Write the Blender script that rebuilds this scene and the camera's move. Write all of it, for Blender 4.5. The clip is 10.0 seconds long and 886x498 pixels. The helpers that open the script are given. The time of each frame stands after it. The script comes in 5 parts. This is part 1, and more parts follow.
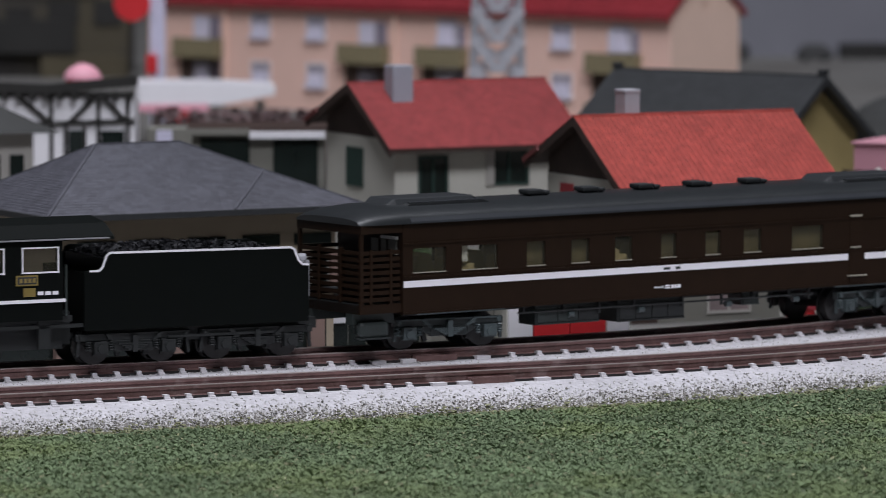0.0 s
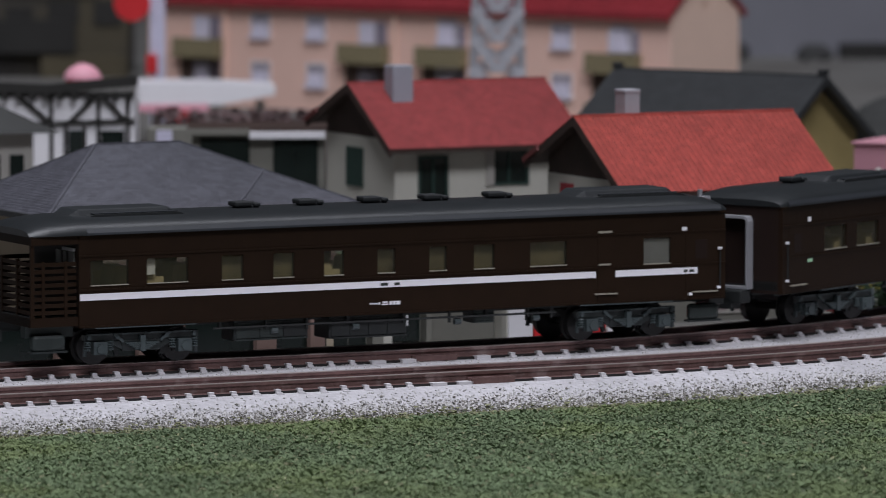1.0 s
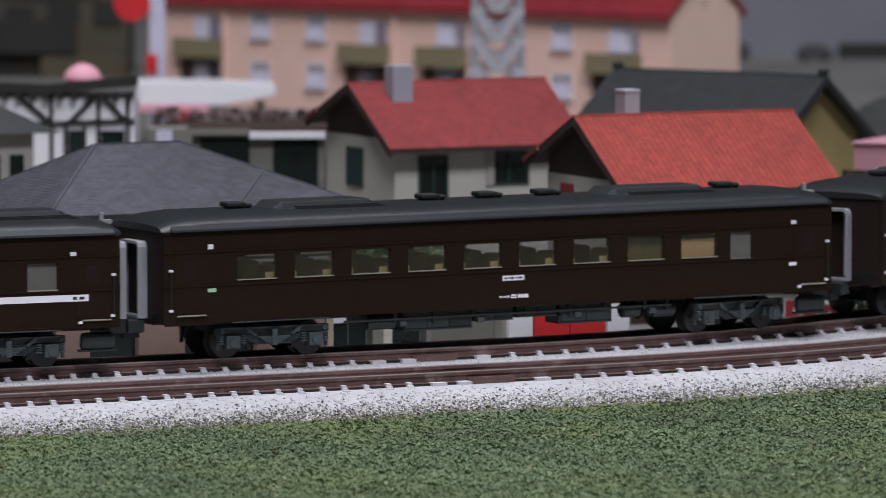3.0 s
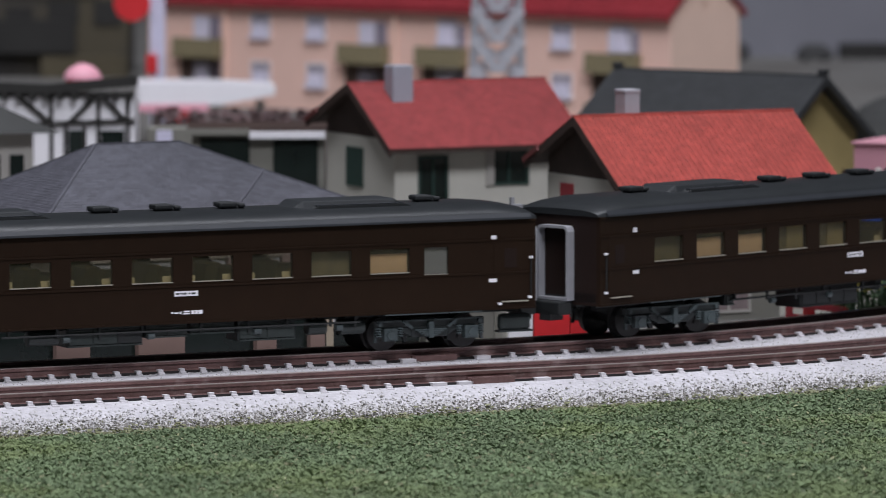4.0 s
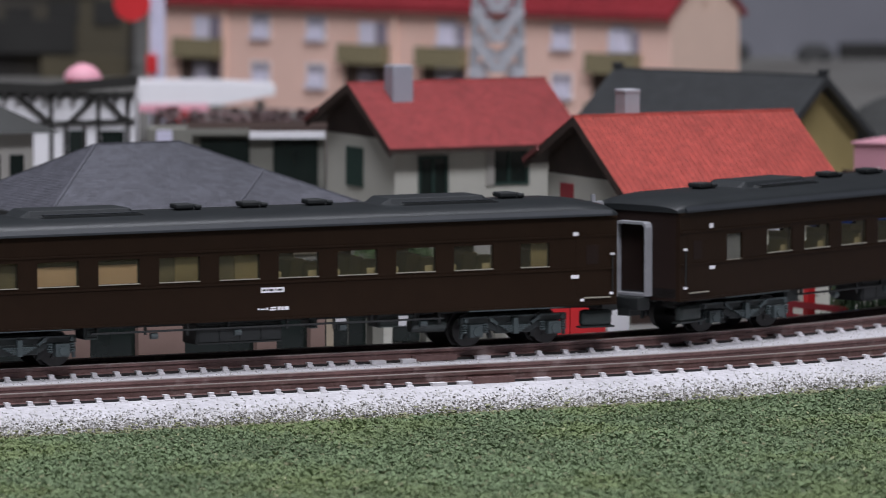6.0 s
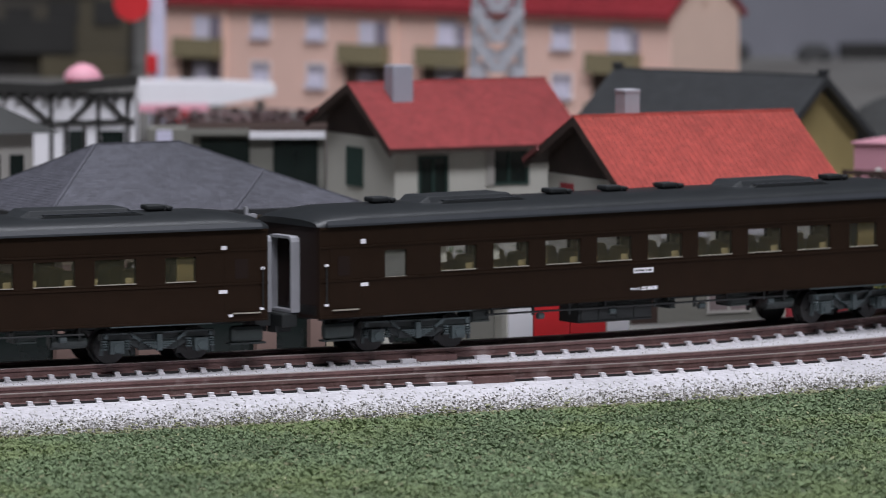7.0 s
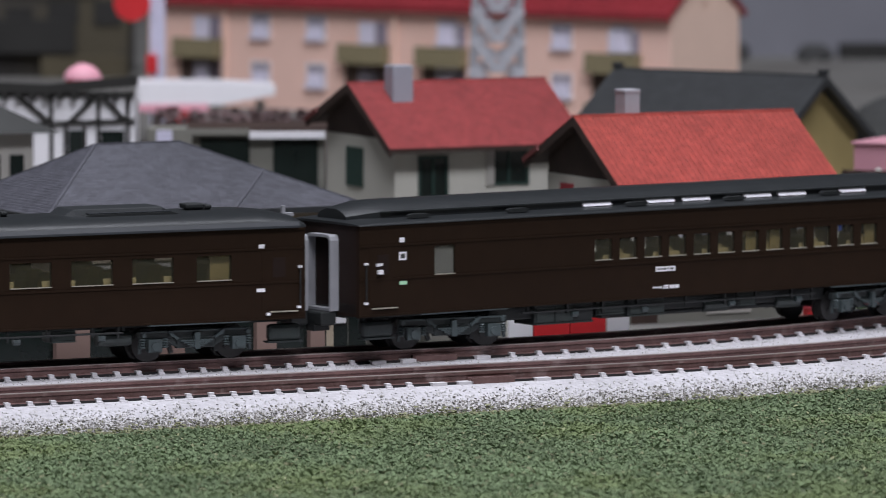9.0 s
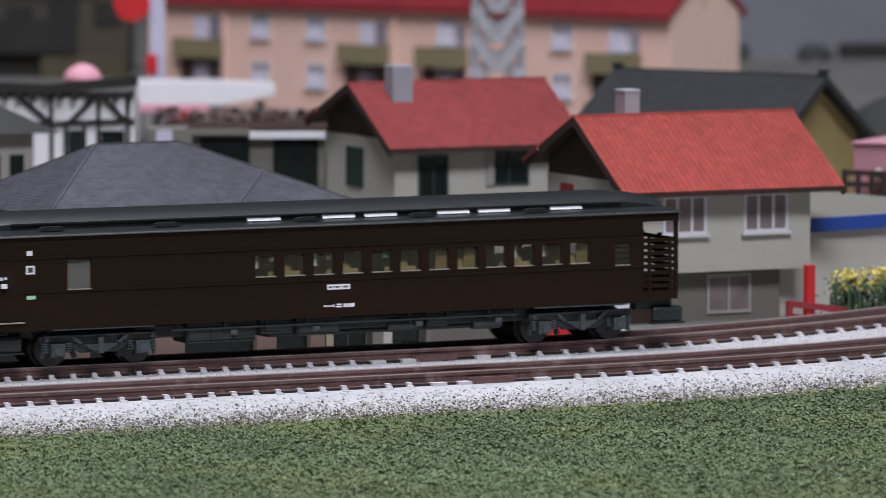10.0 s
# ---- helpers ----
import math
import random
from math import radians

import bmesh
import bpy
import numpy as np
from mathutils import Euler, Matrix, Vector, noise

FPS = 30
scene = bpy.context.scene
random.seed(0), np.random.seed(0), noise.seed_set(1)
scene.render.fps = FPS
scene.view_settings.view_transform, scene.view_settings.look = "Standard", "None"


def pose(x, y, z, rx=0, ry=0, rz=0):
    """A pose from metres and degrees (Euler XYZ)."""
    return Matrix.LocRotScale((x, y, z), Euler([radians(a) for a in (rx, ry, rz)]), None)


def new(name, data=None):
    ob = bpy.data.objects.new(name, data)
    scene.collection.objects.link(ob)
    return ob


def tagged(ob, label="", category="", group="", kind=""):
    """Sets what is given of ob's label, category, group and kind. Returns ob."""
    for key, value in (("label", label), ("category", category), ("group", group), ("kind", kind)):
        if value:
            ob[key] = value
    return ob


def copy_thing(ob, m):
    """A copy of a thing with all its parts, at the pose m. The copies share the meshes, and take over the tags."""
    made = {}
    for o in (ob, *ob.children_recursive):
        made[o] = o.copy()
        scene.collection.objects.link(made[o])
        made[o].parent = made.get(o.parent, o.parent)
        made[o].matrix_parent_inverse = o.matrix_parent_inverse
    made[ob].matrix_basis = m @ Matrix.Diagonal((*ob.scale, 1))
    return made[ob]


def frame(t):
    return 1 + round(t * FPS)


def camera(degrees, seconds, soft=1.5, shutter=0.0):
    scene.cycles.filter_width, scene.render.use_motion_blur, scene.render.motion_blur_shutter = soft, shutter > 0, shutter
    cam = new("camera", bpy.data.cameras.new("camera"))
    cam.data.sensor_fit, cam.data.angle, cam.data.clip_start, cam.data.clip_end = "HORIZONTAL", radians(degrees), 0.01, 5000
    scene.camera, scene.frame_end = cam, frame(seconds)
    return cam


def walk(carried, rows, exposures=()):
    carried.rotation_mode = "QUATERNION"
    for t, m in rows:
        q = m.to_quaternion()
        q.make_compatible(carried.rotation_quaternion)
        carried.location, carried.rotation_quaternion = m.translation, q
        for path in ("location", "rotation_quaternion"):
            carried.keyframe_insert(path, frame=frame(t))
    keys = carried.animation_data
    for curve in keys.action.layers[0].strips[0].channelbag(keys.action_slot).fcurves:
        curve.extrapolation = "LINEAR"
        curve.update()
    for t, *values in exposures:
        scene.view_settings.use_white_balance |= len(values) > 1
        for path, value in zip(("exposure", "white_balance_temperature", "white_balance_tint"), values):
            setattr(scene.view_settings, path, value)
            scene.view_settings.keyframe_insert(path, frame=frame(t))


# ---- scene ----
MM = 0.001                      # everything below is written in millimetres of the model layout
HEAD = 25.58                    # heading of the straight track, degrees
D0 = 1008.6                     # distance at which the far track crosses the camera's axis
RAD = 243.5                     # radius of the far track's curve
GAP = 36.0                      # spacing of the two tracks
GROUND = -6.0                   # baseboard below the rail heads
H0 = radians(HEAD)

cam = camera(8.49, 10.0, soft=0.8, shutter=0.18)
cam.data.dof.use_dof = True
cam.data.dof.focus_distance = 0.958
cam.data.dof.aperture_fstop = 66.0
EYE = pose(0, 0, 0.1005, 90 - 4.775, 0, 0)
walk(cam, [(0.0, EYE), (10.0, EYE)], exposures=[(0.0, 0.09), (0.5, -0.06), (1.0, -0.11), (2.0, -0.10), (2.5, 0.05), (3.8, 0.25), (4.5, 0.30), (10.0, 0.34)])

# ---- light: a dim hall with white ceiling panels ----
world = bpy.data.worlds.new("hall_air")
world.use_nodes = True
world.node_tree.nodes["Background"].inputs[0].default_value = (0.75, 0.8, 1.0, 1)
world.node_tree.nodes["Background"].inputs[1].default_value = 0.085
scene.world = world


def panel_lamp(name, x, y, z, sx, sy, watts, color):
    data = bpy.data.lights.new(name, "AREA")
    data.shape, data.size, data.size_y, data.energy, data.color = "RECTANGLE", sx, sy, watts, color
    ob = new(name, data)
    ob.matrix_world = pose(x, y, z)
    return ob


panel_lamp("ceiling_lamp_near", 0.35, -0.30, 1.70, 1.2, 0.4, 33.5, (0.89, 0.906, 1.0))
panel_lamp("ceiling_lamp_middle", -0.1, 0.75, 1.70, 1.2, 0.4, 19.5, (0.89, 0.904, 1.0))
# unseen fill lamp, added to brighten the apartments at the back
panel_lamp("ceiling_fill_far", 0.2, 1.40, 1.70, 1.2, 0.4, 7.0, (0.89, 0.904, 1.0))


# ---- materials ----
def material(name, color, rough=0.6, metal=0.0, var=0.12, scale=300.0, bump=0.15, bump_scale=900.0, spec=0.5, dirt=None, dirt_scale=60.0, dirt_at=0.58,
             random_amount=0.0, island=False, emit=0.0):
    """Principled surface with tint variation at two scales, fine relief and optional dirt."""
    m = bpy.data.materials.new(name)
    m.use_nodes = True
    nt = m.node_tree
    nd, ln = nt.nodes, nt.links
    b = nd["Principled BSDF"]
    tc = nd.new("ShaderNodeTexCoord")
    n1, n2, n3 = (nd.new("ShaderNodeTexNoise") for _ in range(3))
    for n, s, d in ((n1, scale, 4), (n2, scale * 0.12, 3), (n3, bump_scale, 3)):
        n.inputs["Scale"].default_value, n.inputs["Detail"].default_value = s, d
        ln.new(tc.outputs["Object"], n.inputs["Vector"])
    add = nd.new("ShaderNodeMath")
    add.operation = "ADD"
    ln.new(n1.outputs["Fac"], add.inputs[0])
    ln.new(n2.outputs["Fac"], add.inputs[1])
    rng = nd.new("ShaderNodeMapRange")
    rng.inputs["From Min"].default_value, rng.inputs["From Max"].default_value = 0.6, 1.4
    rng.inputs["To Min"].default_value, rng.inputs["To Max"].default_value = 1 - var, 1 + var
    ln.new(add.outputs[0], rng.inputs["Value"])
    val = rng.outputs[0]
    if random_amount:
        src = nd.new("ShaderNodeNewGeometry").outputs["Random Per Island"] if island else nd.new("ShaderNodeObjectInfo").outputs["Random"]
        rr = nd.new("ShaderNodeMapRange")
        rr.inputs["To Min"].default_value, rr.inputs["To Max"].default_value = 1 - random_amount, 1 + random_amount
        ln.new(src, rr.inputs["Value"])
        mu = nd.new("ShaderNodeMath")
        mu.operation = "MULTIPLY"
        ln.new(val, mu.inputs[0])
        ln.new(rr.outputs[0], mu.inputs[1])
        val = mu.outputs[0]
    vm = nd.new("ShaderNodeVectorMath")
    vm.operation = "SCALE"
    vm.inputs[0].default_value = color
    ln.new(val, vm.inputs["Scale"])
    out = vm.outputs[0]
    if dirt:
        n4 = nd.new("ShaderNodeTexNoise")
        n4.inputs["Scale"].default_value, n4.inputs["Detail"].default_value = dirt_scale, 6
        ln.new(tc.outputs["Object"], n4.inputs["Vector"])
        r4 = nd.new("ShaderNodeMapRange")
        r4.inputs["From Min"].default_value, r4.inputs["From Max"].default_value = dirt_at, dirt_at + 0.14
        ln.new(n4.outputs["Fac"], r4.inputs["Value"])
        mx = nd.new("ShaderNodeMix")
        mx.data_type = "RGBA"
        ln.new(r4.outputs[0], mx.inputs["Factor"])
        ln.new(out, mx.inputs["A"])
        mx.inputs["B"].default_value = (*dirt, 1)
        out = mx.outputs["Result"]
    ln.new(out, b.inputs["Base Color"])
    b.inputs["Roughness"].default_value, b.inputs["Metallic"].default_value = rough, metal
    b.inputs["Specular IOR Level"].default_value = spec
    if emit:
        ln.new(out, b.inputs["Emission Color"])
        b.inputs["Emission Strength"].default_value = emit
    if bump:
        bp = nd.new("ShaderNodeBump")
        bp.inputs["Strength"].default_value, bp.inputs["Distance"].default_value = bump, 0.0003
        ln.new(n3.outputs["Fac"], bp.inputs["Height"])
        ln.new(bp.outputs[0], b.inputs["Normal"])
    return m


def glass(name, color=(0.9, 0.95, 0.95), rough=0.03, alpha=0.12):
    """Thin pane: mostly open, with a mirror gloss; its base colour adds haze."""
    m = bpy.data.materials.new(name)
    m.use_nodes = True
    nd, ln = m.node_tree.nodes, m.node_tree.links
    b = nd["Principled BSDF"]
    b.inputs["Base Color"].default_value = (*color, 1)
    b.inputs["Roughness"].default_value = rough
    b.inputs["Alpha"].default_value = alpha
    return m


M = {
    "coach": material("maroon_coach_paint", (0.0205, 0.0110, 0.0064), 0.5, var=0.14, bump=0.05, spec=0.13),
    "coach_end": material("dark_coach_end", (0.018, 0.010, 0.008), 0.55, bump=0.05, spec=0.2),
    "roof": material("dark_grey_coach_roof", (0.020, 0.0225, 0.024), 0.36, var=0.16, bump=0.06, spec=0.5),
    "roof_dark": material("black_roof_fitting", (0.012, 0.014, 0.015), 0.7),
    "under": material("grey_underframe_plastic", (0.027, 0.035, 0.033), 0.45, var=0.3, bump=0.4),
    # underframe grey made paler, to paint highlights on small details
    "cast": material("highlit_grey_detail", (0.058, 0.074, 0.076), 0.38, var=0.3, bump=0.4),
    "under_mid": material("dark_grey_bogie_plastic", (0.020, 0.025, 0.025), 0.45, var=0.25, bump=0.4),
    "under_dark": material("black_underframe_plastic", (0.014, 0.016, 0.016), 0.55, var=0.2),
    "white": material("white_marking", (0.96, 0.94, 0.99), 0.5, var=0.04, bump=0),
    "green_mark": material("pale_green_marking", (0.45, 0.75, 0.5), 0.5, var=0.04, bump=0),
    "print": material("dark_print", (0.05, 0.05, 0.05), 0.6, bump=0),
    "seat": material("khaki_seat_plastic", (0.50, 0.40, 0.18), 0.6),
    "lining": material("khaki_interior_lining", (0.52, 0.44, 0.26), 0.6),
    # colour of the dim haze seen in coach windows
    "haze": material("dim_olive_haze_sheet", (0.125, 0.098, 0.040), 0.6, var=0.55, scale=420, bump=0.2),
    # lighter than the roof: the eave's glossy highlight is in this colour
    "gutter": material("grey_gutter_highlight", (0.032, 0.035, 0.040), 0.42, var=0.15, bump=0.05),
    "roof_unit": material("matt_grey_roof_unit", (0.019, 0.0215, 0.0235), 0.62, var=0.16, bump=0.1, spec=0.3),
    "olive_dark": material("dark_olive_render", (0.085, 0.070, 0.042), 0.9, var=0.3, scale=40),
    "interior": material("tan_interior_plastic", (0.24, 0.18, 0.065), 0.6, var=0.3, scale=300),
    "blind": material("orange_window_blind", (0.56, 0.36, 0.17), 0.7, var=0.05, bump=0.05),
    "curtain": material("pale_window_card", (0.7, 0.68, 0.55), 0.7, var=0.05, bump=0.05),
    "sill": material("bright_window_sill", (0.36, 0.33, 0.27), 0.35, var=0.05, bump=0),
    "gangway": material("grey_gangway_plastic", (0.30, 0.30, 0.32), 0.45, var=0.12, bump=0.05),
    "loco": material("satin_black_paint", (0.0040, 0.0052, 0.0047), 0.55, var=0.1, bump=0.05, spec=0.09),
    "coal": material("coal", (0.010, 0.010, 0.012), 0.6, var=0.3, bump=0.6, bump_scale=2500, spec=0.25),
    "brass": material("brass_plate", (0.55, 0.40, 0.14), 0.35, metal=0.7, var=0.1, bump=0.05),
    "steel": material("worn_wheel_steel", (0.035, 0.034, 0.033), 0.45, metal=0.3, var=0.3),
    # milky plastic; the olive colour also paints haze over the dark interior
    "pane": glass("milky_haze_pane", (0.085, 0.080, 0.055), 0.10, 0.20),
    "rail": material("rusty_brown_rail_side", (0.135, 0.074, 0.068), 0.5, var=0.35, scale=700, bump=0.6, bump_scale=1500, dirt=(0.25, 0.18, 0.17), dirt_scale=260),
    "railtop": material("rail_head_steel", (0.42, 0.35, 0.33), 0.35, metal=0.5, var=0.25),
    "sleeper": material("whitewashed_sleeper", (0.62, 0.60, 0.62), 0.8, var=0.10, random_amount=0.08, bump=0.4),
    "ballast": material("white_ballast", (0.475, 0.46, 0.48), 0.9, var=0.22, scale=1100, bump=1.0, bump_scale=1300, dirt=(0.39, 0.375, 0.365), dirt_scale=900, dirt_at=0.60),
    "stone": material("loose_ballast_stone", (0.53, 0.515, 0.51), 0.9, var=0.08, random_amount=0.12, island=True, bump=0.4),
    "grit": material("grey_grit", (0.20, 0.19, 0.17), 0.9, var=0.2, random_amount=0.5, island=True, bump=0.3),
    "dry": material("olive_dry_scatter", (0.20, 0.205, 0.115), 0.9, var=0.25, random_amount=0.4, island=True, bump=0),
    "turf": material("green_turf_mat", (0.112, 0.146, 0.072), 0.95, var=0.4, scale=700, bump=1.0, bump_scale=900),
    "grass": material("green_scatter", (0.125, 0.171, 0.088), 0.9, var=0.42, scale=45, dirt=(0.152, 0.196, 0.084), dirt_scale=34, dirt_at=0.48, random_amount=0.26, island=True, bump=0),
    "board": material("grey_baseboard", (0.15, 0.145, 0.135), 0.9, var=0.25, scale=60, bump=0.5, dirt=(0.11, 0.10, 0.09), dirt_scale=14),
    "redtile": material("red_roof_tile", (0.41, 0.070, 0.054), 0.6, var=0.2, scale=260, bump=0.5, bump_scale=700, random_amount=0.12, island=True),
    "redtile_dull": material("dull_red_roof_tile", (0.32, 0.055, 0.055), 0.65, var=0.2, scale=260, bump=0.5, bump_scale=700, random_amount=0.14, island=True),
    "plaster": material("grey_plaster", (0.57, 0.555, 0.495), 0.85, var=0.07, scale=150, bump=0.25),
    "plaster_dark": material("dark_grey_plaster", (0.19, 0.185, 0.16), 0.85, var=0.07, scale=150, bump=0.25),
    "timber": material("dark_brown_timber", (0.042, 0.023, 0.017), 0.7, var=0.3, scale=250, bump=0.4),
    "whiteframe": material("white_window_frame", (0.78, 0.77, 0.80), 0.5, var=0.04, bump=0.05),
    "frost": material("grey_frosted_pane", (0.20, 0.20, 0.185), 0.4, var=0.15, bump=0.1),
    "greyframe": material("grey_window_frame", (0.40, 0.38, 0.35), 0.6, var=0.05),
    "curtained": material("curtained_pane", (0.25, 0.20, 0.20), 0.25, var=0.35, scale=220, bump=0),
    "darkpane": material("dark_pane", (0.012, 0.018, 0.016), 0.15, var=0.2, bump=0),
    "green_shutter": material("dark_green_shutter", (0.02, 0.05, 0.04), 0.6),
    "chimney": material("grey_chimney_block", (0.34, 0.35, 0.40), 0.8, var=0.1, scale=200, bump=0.3),
    "chimney_white": material("pale_chimney_block", (0.36, 0.36, 0.39), 0.8, var=0.1, scale=200),
    "slate": material("grey_station_slate", (0.075, 0.075, 0.090), 0.6, var=0.2, scale=250, bump=0.4, random_amount=0.18, island=True),
    "slate_dark": material("charcoal_slate", (0.034, 0.036, 0.038), 0.55, var=0.14, scale=200, bump=0.3, random_amount=0.12, island=True),
    "ochre": material("ochre_plaster", (0.40, 0.31, 0.13), 0.85, var=0.08, scale=150),
    "beige": material("beige_station_wall", (0.38, 0.315, 0.235), 0.8, var=0.08, scale=150),
    "pinkwall": material("pink_beige_pillar", (0.25, 0.165, 0.14), 0.8, var=0.08, scale=150),
    "salmon": material("salmon_plaster", (0.90, 0.60, 0.50), 0.85, var=0.05, scale=120),
    "salmon_pale": material("pale_salmon_plaster", (0.88, 0.64, 0.52), 0.85, var=0.05, scale=120),
    "apt_roof": material("crimson_apartment_roof", (0.32, 0.030, 0.040), 0.6, var=0.12, random_amount=0.06, island=True),
    "olive": material("olive_balcony_panel", (0.25, 0.21, 0.12), 0.8, var=0.1),
    "pale_glass": material("bluish_curtain_pane", (0.60, 0.58, 0.72), 0.3, var=0.2, bump=0),
    "lattice": material("galvanised_lattice", (0.50, 0.50, 0.54), 0.5, metal=0.2, var=0.15),
    "white_panel": material("white_enamel_panel", (0.92, 0.90, 0.93), 0.4, var=0.03, bump=0.03),
    "red": material("bright_red_paint", (0.62, 0.025, 0.03), 0.45, var=0.06, bump=0.05),
    "pink": material("pink_plastic", (0.80, 0.38, 0.46), 0.6, var=0.05),
    "blue": material("blue_fascia_paint", (0.02, 0.07, 0.34), 0.5, var=0.06),
    "greywall": material("grey_concrete_wall", (0.20, 0.20, 0.225), 0.9, var=0.12, scale=40, bump=0.3),
    "dark": material("dark_brown_block", (0.021, 0.020, 0.018), 0.8, var=0.25, scale=80),
    "grimy": material("grimy_brown_block", (0.046, 0.042, 0.040), 0.85, var=0.45, scale=60, dirt=(0.075, 0.063, 0.040), dirt_scale=16, dirt_at=0.5),
    "yellow": material("yellow_flower", (0.66, 0.56, 0.13), 0.8, var=0.15, random_amount=0.3, island=True),
    "stem": material("dark_green_stem", (0.07, 0.12, 0.06), 0.8, var=0.2, random_amount=0.35, island=True),
    "bush": material("bush_leaf", (0.075, 0.15, 0.045), 0.8, var=0.2, random_amount=0.4, island=True),
    "verge": material("dark_red_verge_tile", (0.13, 0.030, 0.028), 0.7, var=0.2, scale=260),
    # brown that stands in for shade beneath the balconies
    "recess": material("brown_balcony_shade", (0.085, 0.055, 0.042), 0.8, var=0.25, scale=60),
    "apt_pane": material("grey_window_glass", (0.30, 0.26, 0.32), 0.25, var=0.25, scale=80, bump=0),
    "lace": material("white_lace_curtain", (0.76, 0.72, 0.84), 0.7, var=0.10, scale=120, bump=0.1),
    "brush": material("mauve_brown_shrub", (0.16, 0.105, 0.105), 0.9, var=0.3, random_amount=0.45, island=True, bump=0),
    "rock": material("dark_grey_rock", (0.045, 0.046, 0.044), 0.9, var=0.4, scale=60, bump=0.8, bump_scale=120),
    "pink_wall": material("dusty_pink_plaster", (0.52, 0.25, 0.30), 0.85, var=0.08, scale=90),
    "tie": material("black_track_web", (0.016, 0.013, 0.013), 0.7, var=0.2),
    "hall": material("hall_wall_paint", (0.42, 0.42, 0.44), 0.9, var=0.05, scale=4, bump=0.1),
    "hall_dark": material("hall_carpet", (0.06, 0.06, 0.065), 0.95, var=0.2, scale=30),
}


# ---- mesh helpers (millimetres) ----
def part(name, bm, mat, parent=None, label="", smooth=False, bevel=0.0):
    """Links a bmesh, written in millimetres, as one mesh object under a thing or part."""
    me = bpy.data.meshes.new(name)
    bmesh.ops.recalc_face_normals(bm, faces=bm.faces)
    bmesh.ops.scale(bm, vec=(MM, MM, MM), verts=bm.verts)
    bm.to_mesh(me)
    bm.free()
    for a in (mat if isinstance(mat, (list, tuple)) else [mat]):
        me.materials.append(M[a])
    if smooth:
        me.polygons.foreach_set("use_smooth", [True] * len(me.polygons))
        me.update()
    ob = new(name, me)
    if bevel:
        md = ob.modifiers.new("edge", "BEVEL")
        md.width, md.segments, md.limit_method = bevel * MM, 2, "ANGLE"
    if parent is not None:
        ob.parent = parent
    if label:
        tagged(ob, label)
    return ob


def thing(name, m, label, category, group="", kind=""):
    ob = new(name)
    ob.empty_display_size = 0.005
    ob.matrix_world = m
    return tagged(ob, label, category, group, kind)


def mpose(x, y, z, rz=0.0):
    return pose(x * MM, y * MM, z * MM, 0, 0, rz)


def shared(name, me, parent, x, y, z, rz=0.0):
    """One more object on a mesh that alike pieces share."""
    ob = new(name, me)
    ob.parent = parent
    ob.matrix_basis = mpose(x, y, z, rz)
    return ob


def mesh_of(name, bm, mat):
    ob = part(name, bm, mat)
    me = ob.data
    bpy.data.objects.remove(ob)
    return me


def box(bm, x0, x1, y0, y1, z0, z1):
    v = [bm.verts.new(p) for p in ((x0, y0, z0), (x1, y0, z0), (x1, y1, z0), (x0, y1, z0), (x0, y0, z1), (x1, y0, z1), (x1, y1, z1), (x0, y1, z1))]
    for f in ((0, 3, 2, 1), (4, 5, 6, 7), (0, 1, 5, 4), (1, 2, 6, 5), (2, 3, 7, 6), (3, 0, 4, 7)):
        bm.faces.new([v[i] for i in f])
    return bm


def boxes(*rows):
    bm = bmesh.new()
    for r in rows:
        box(bm, *r)
    return bm


def beam(bm, a, b, w, h=None):
    """A square bar from a to b."""
    a, b = Vector(a), Vector(b)
    d = (b - a).normalized()
    side = d.cross(Vector((0, 0, 1)))
    if side.length < 1e-4:
        side = Vector((1, 0, 0))
    side.normalize()
    up = side.cross(d)
    h = h or w
    ring = [[bm.verts.new(p + side * sx * w / 2 + up * sz * h / 2) for sx, sz in ((-1, -1), (1, -1), (1, 1), (-1, 1))] for p in (a, b)]
    for i in range(4):
        j = (i + 1) % 4
        bm.faces.new((ring[0][i], ring[0][j], ring[1][j], ring[1][i]))
    bm.faces.new(ring[0][::-1])
    bm.faces.new(ring[1])
    return bm


def rod(bm, a, b, r, n=10, r2=None):
    a, b = Vector(a), Vector(b)
    q = (b - a).to_track_quat("Z", "Y")
    rings = []
    for p, rr in ((a, r), (b, r if r2 is None else r2)):
        rings.append([bm.verts.new(p + q @ Vector((rr * math.cos(2 * math.pi * i / n), rr * math.sin(2 * math.pi * i / n), 0))) for i in range(n)])
    for i in range(n):
        j = (i + 1) % n
        bm.faces.new((rings[0][i], rings[0][j], rings[1][j], rings[1][i]))
    bm.faces.new(rings[0][::-1])
    bm.faces.new(rings[1])
    return bm


def loft(bm, sections, close=True, caps=True):
    """Joins rings of equal count, given as lists of points."""
    rings = [[bm.verts.new(p) for p in s] for s in sections]
    n = len(rings[0])
    for a, b in zip(rings, rings[1:]):
        for i in range(n if close else n - 1):
            j = (i + 1) % n
            bm.faces.new((a[i], a[j], b[j], b[i]))
    if caps and close:
        bm.faces.new(rings[0][::-1])
        bm.faces.new(rings[-1])
    return bm


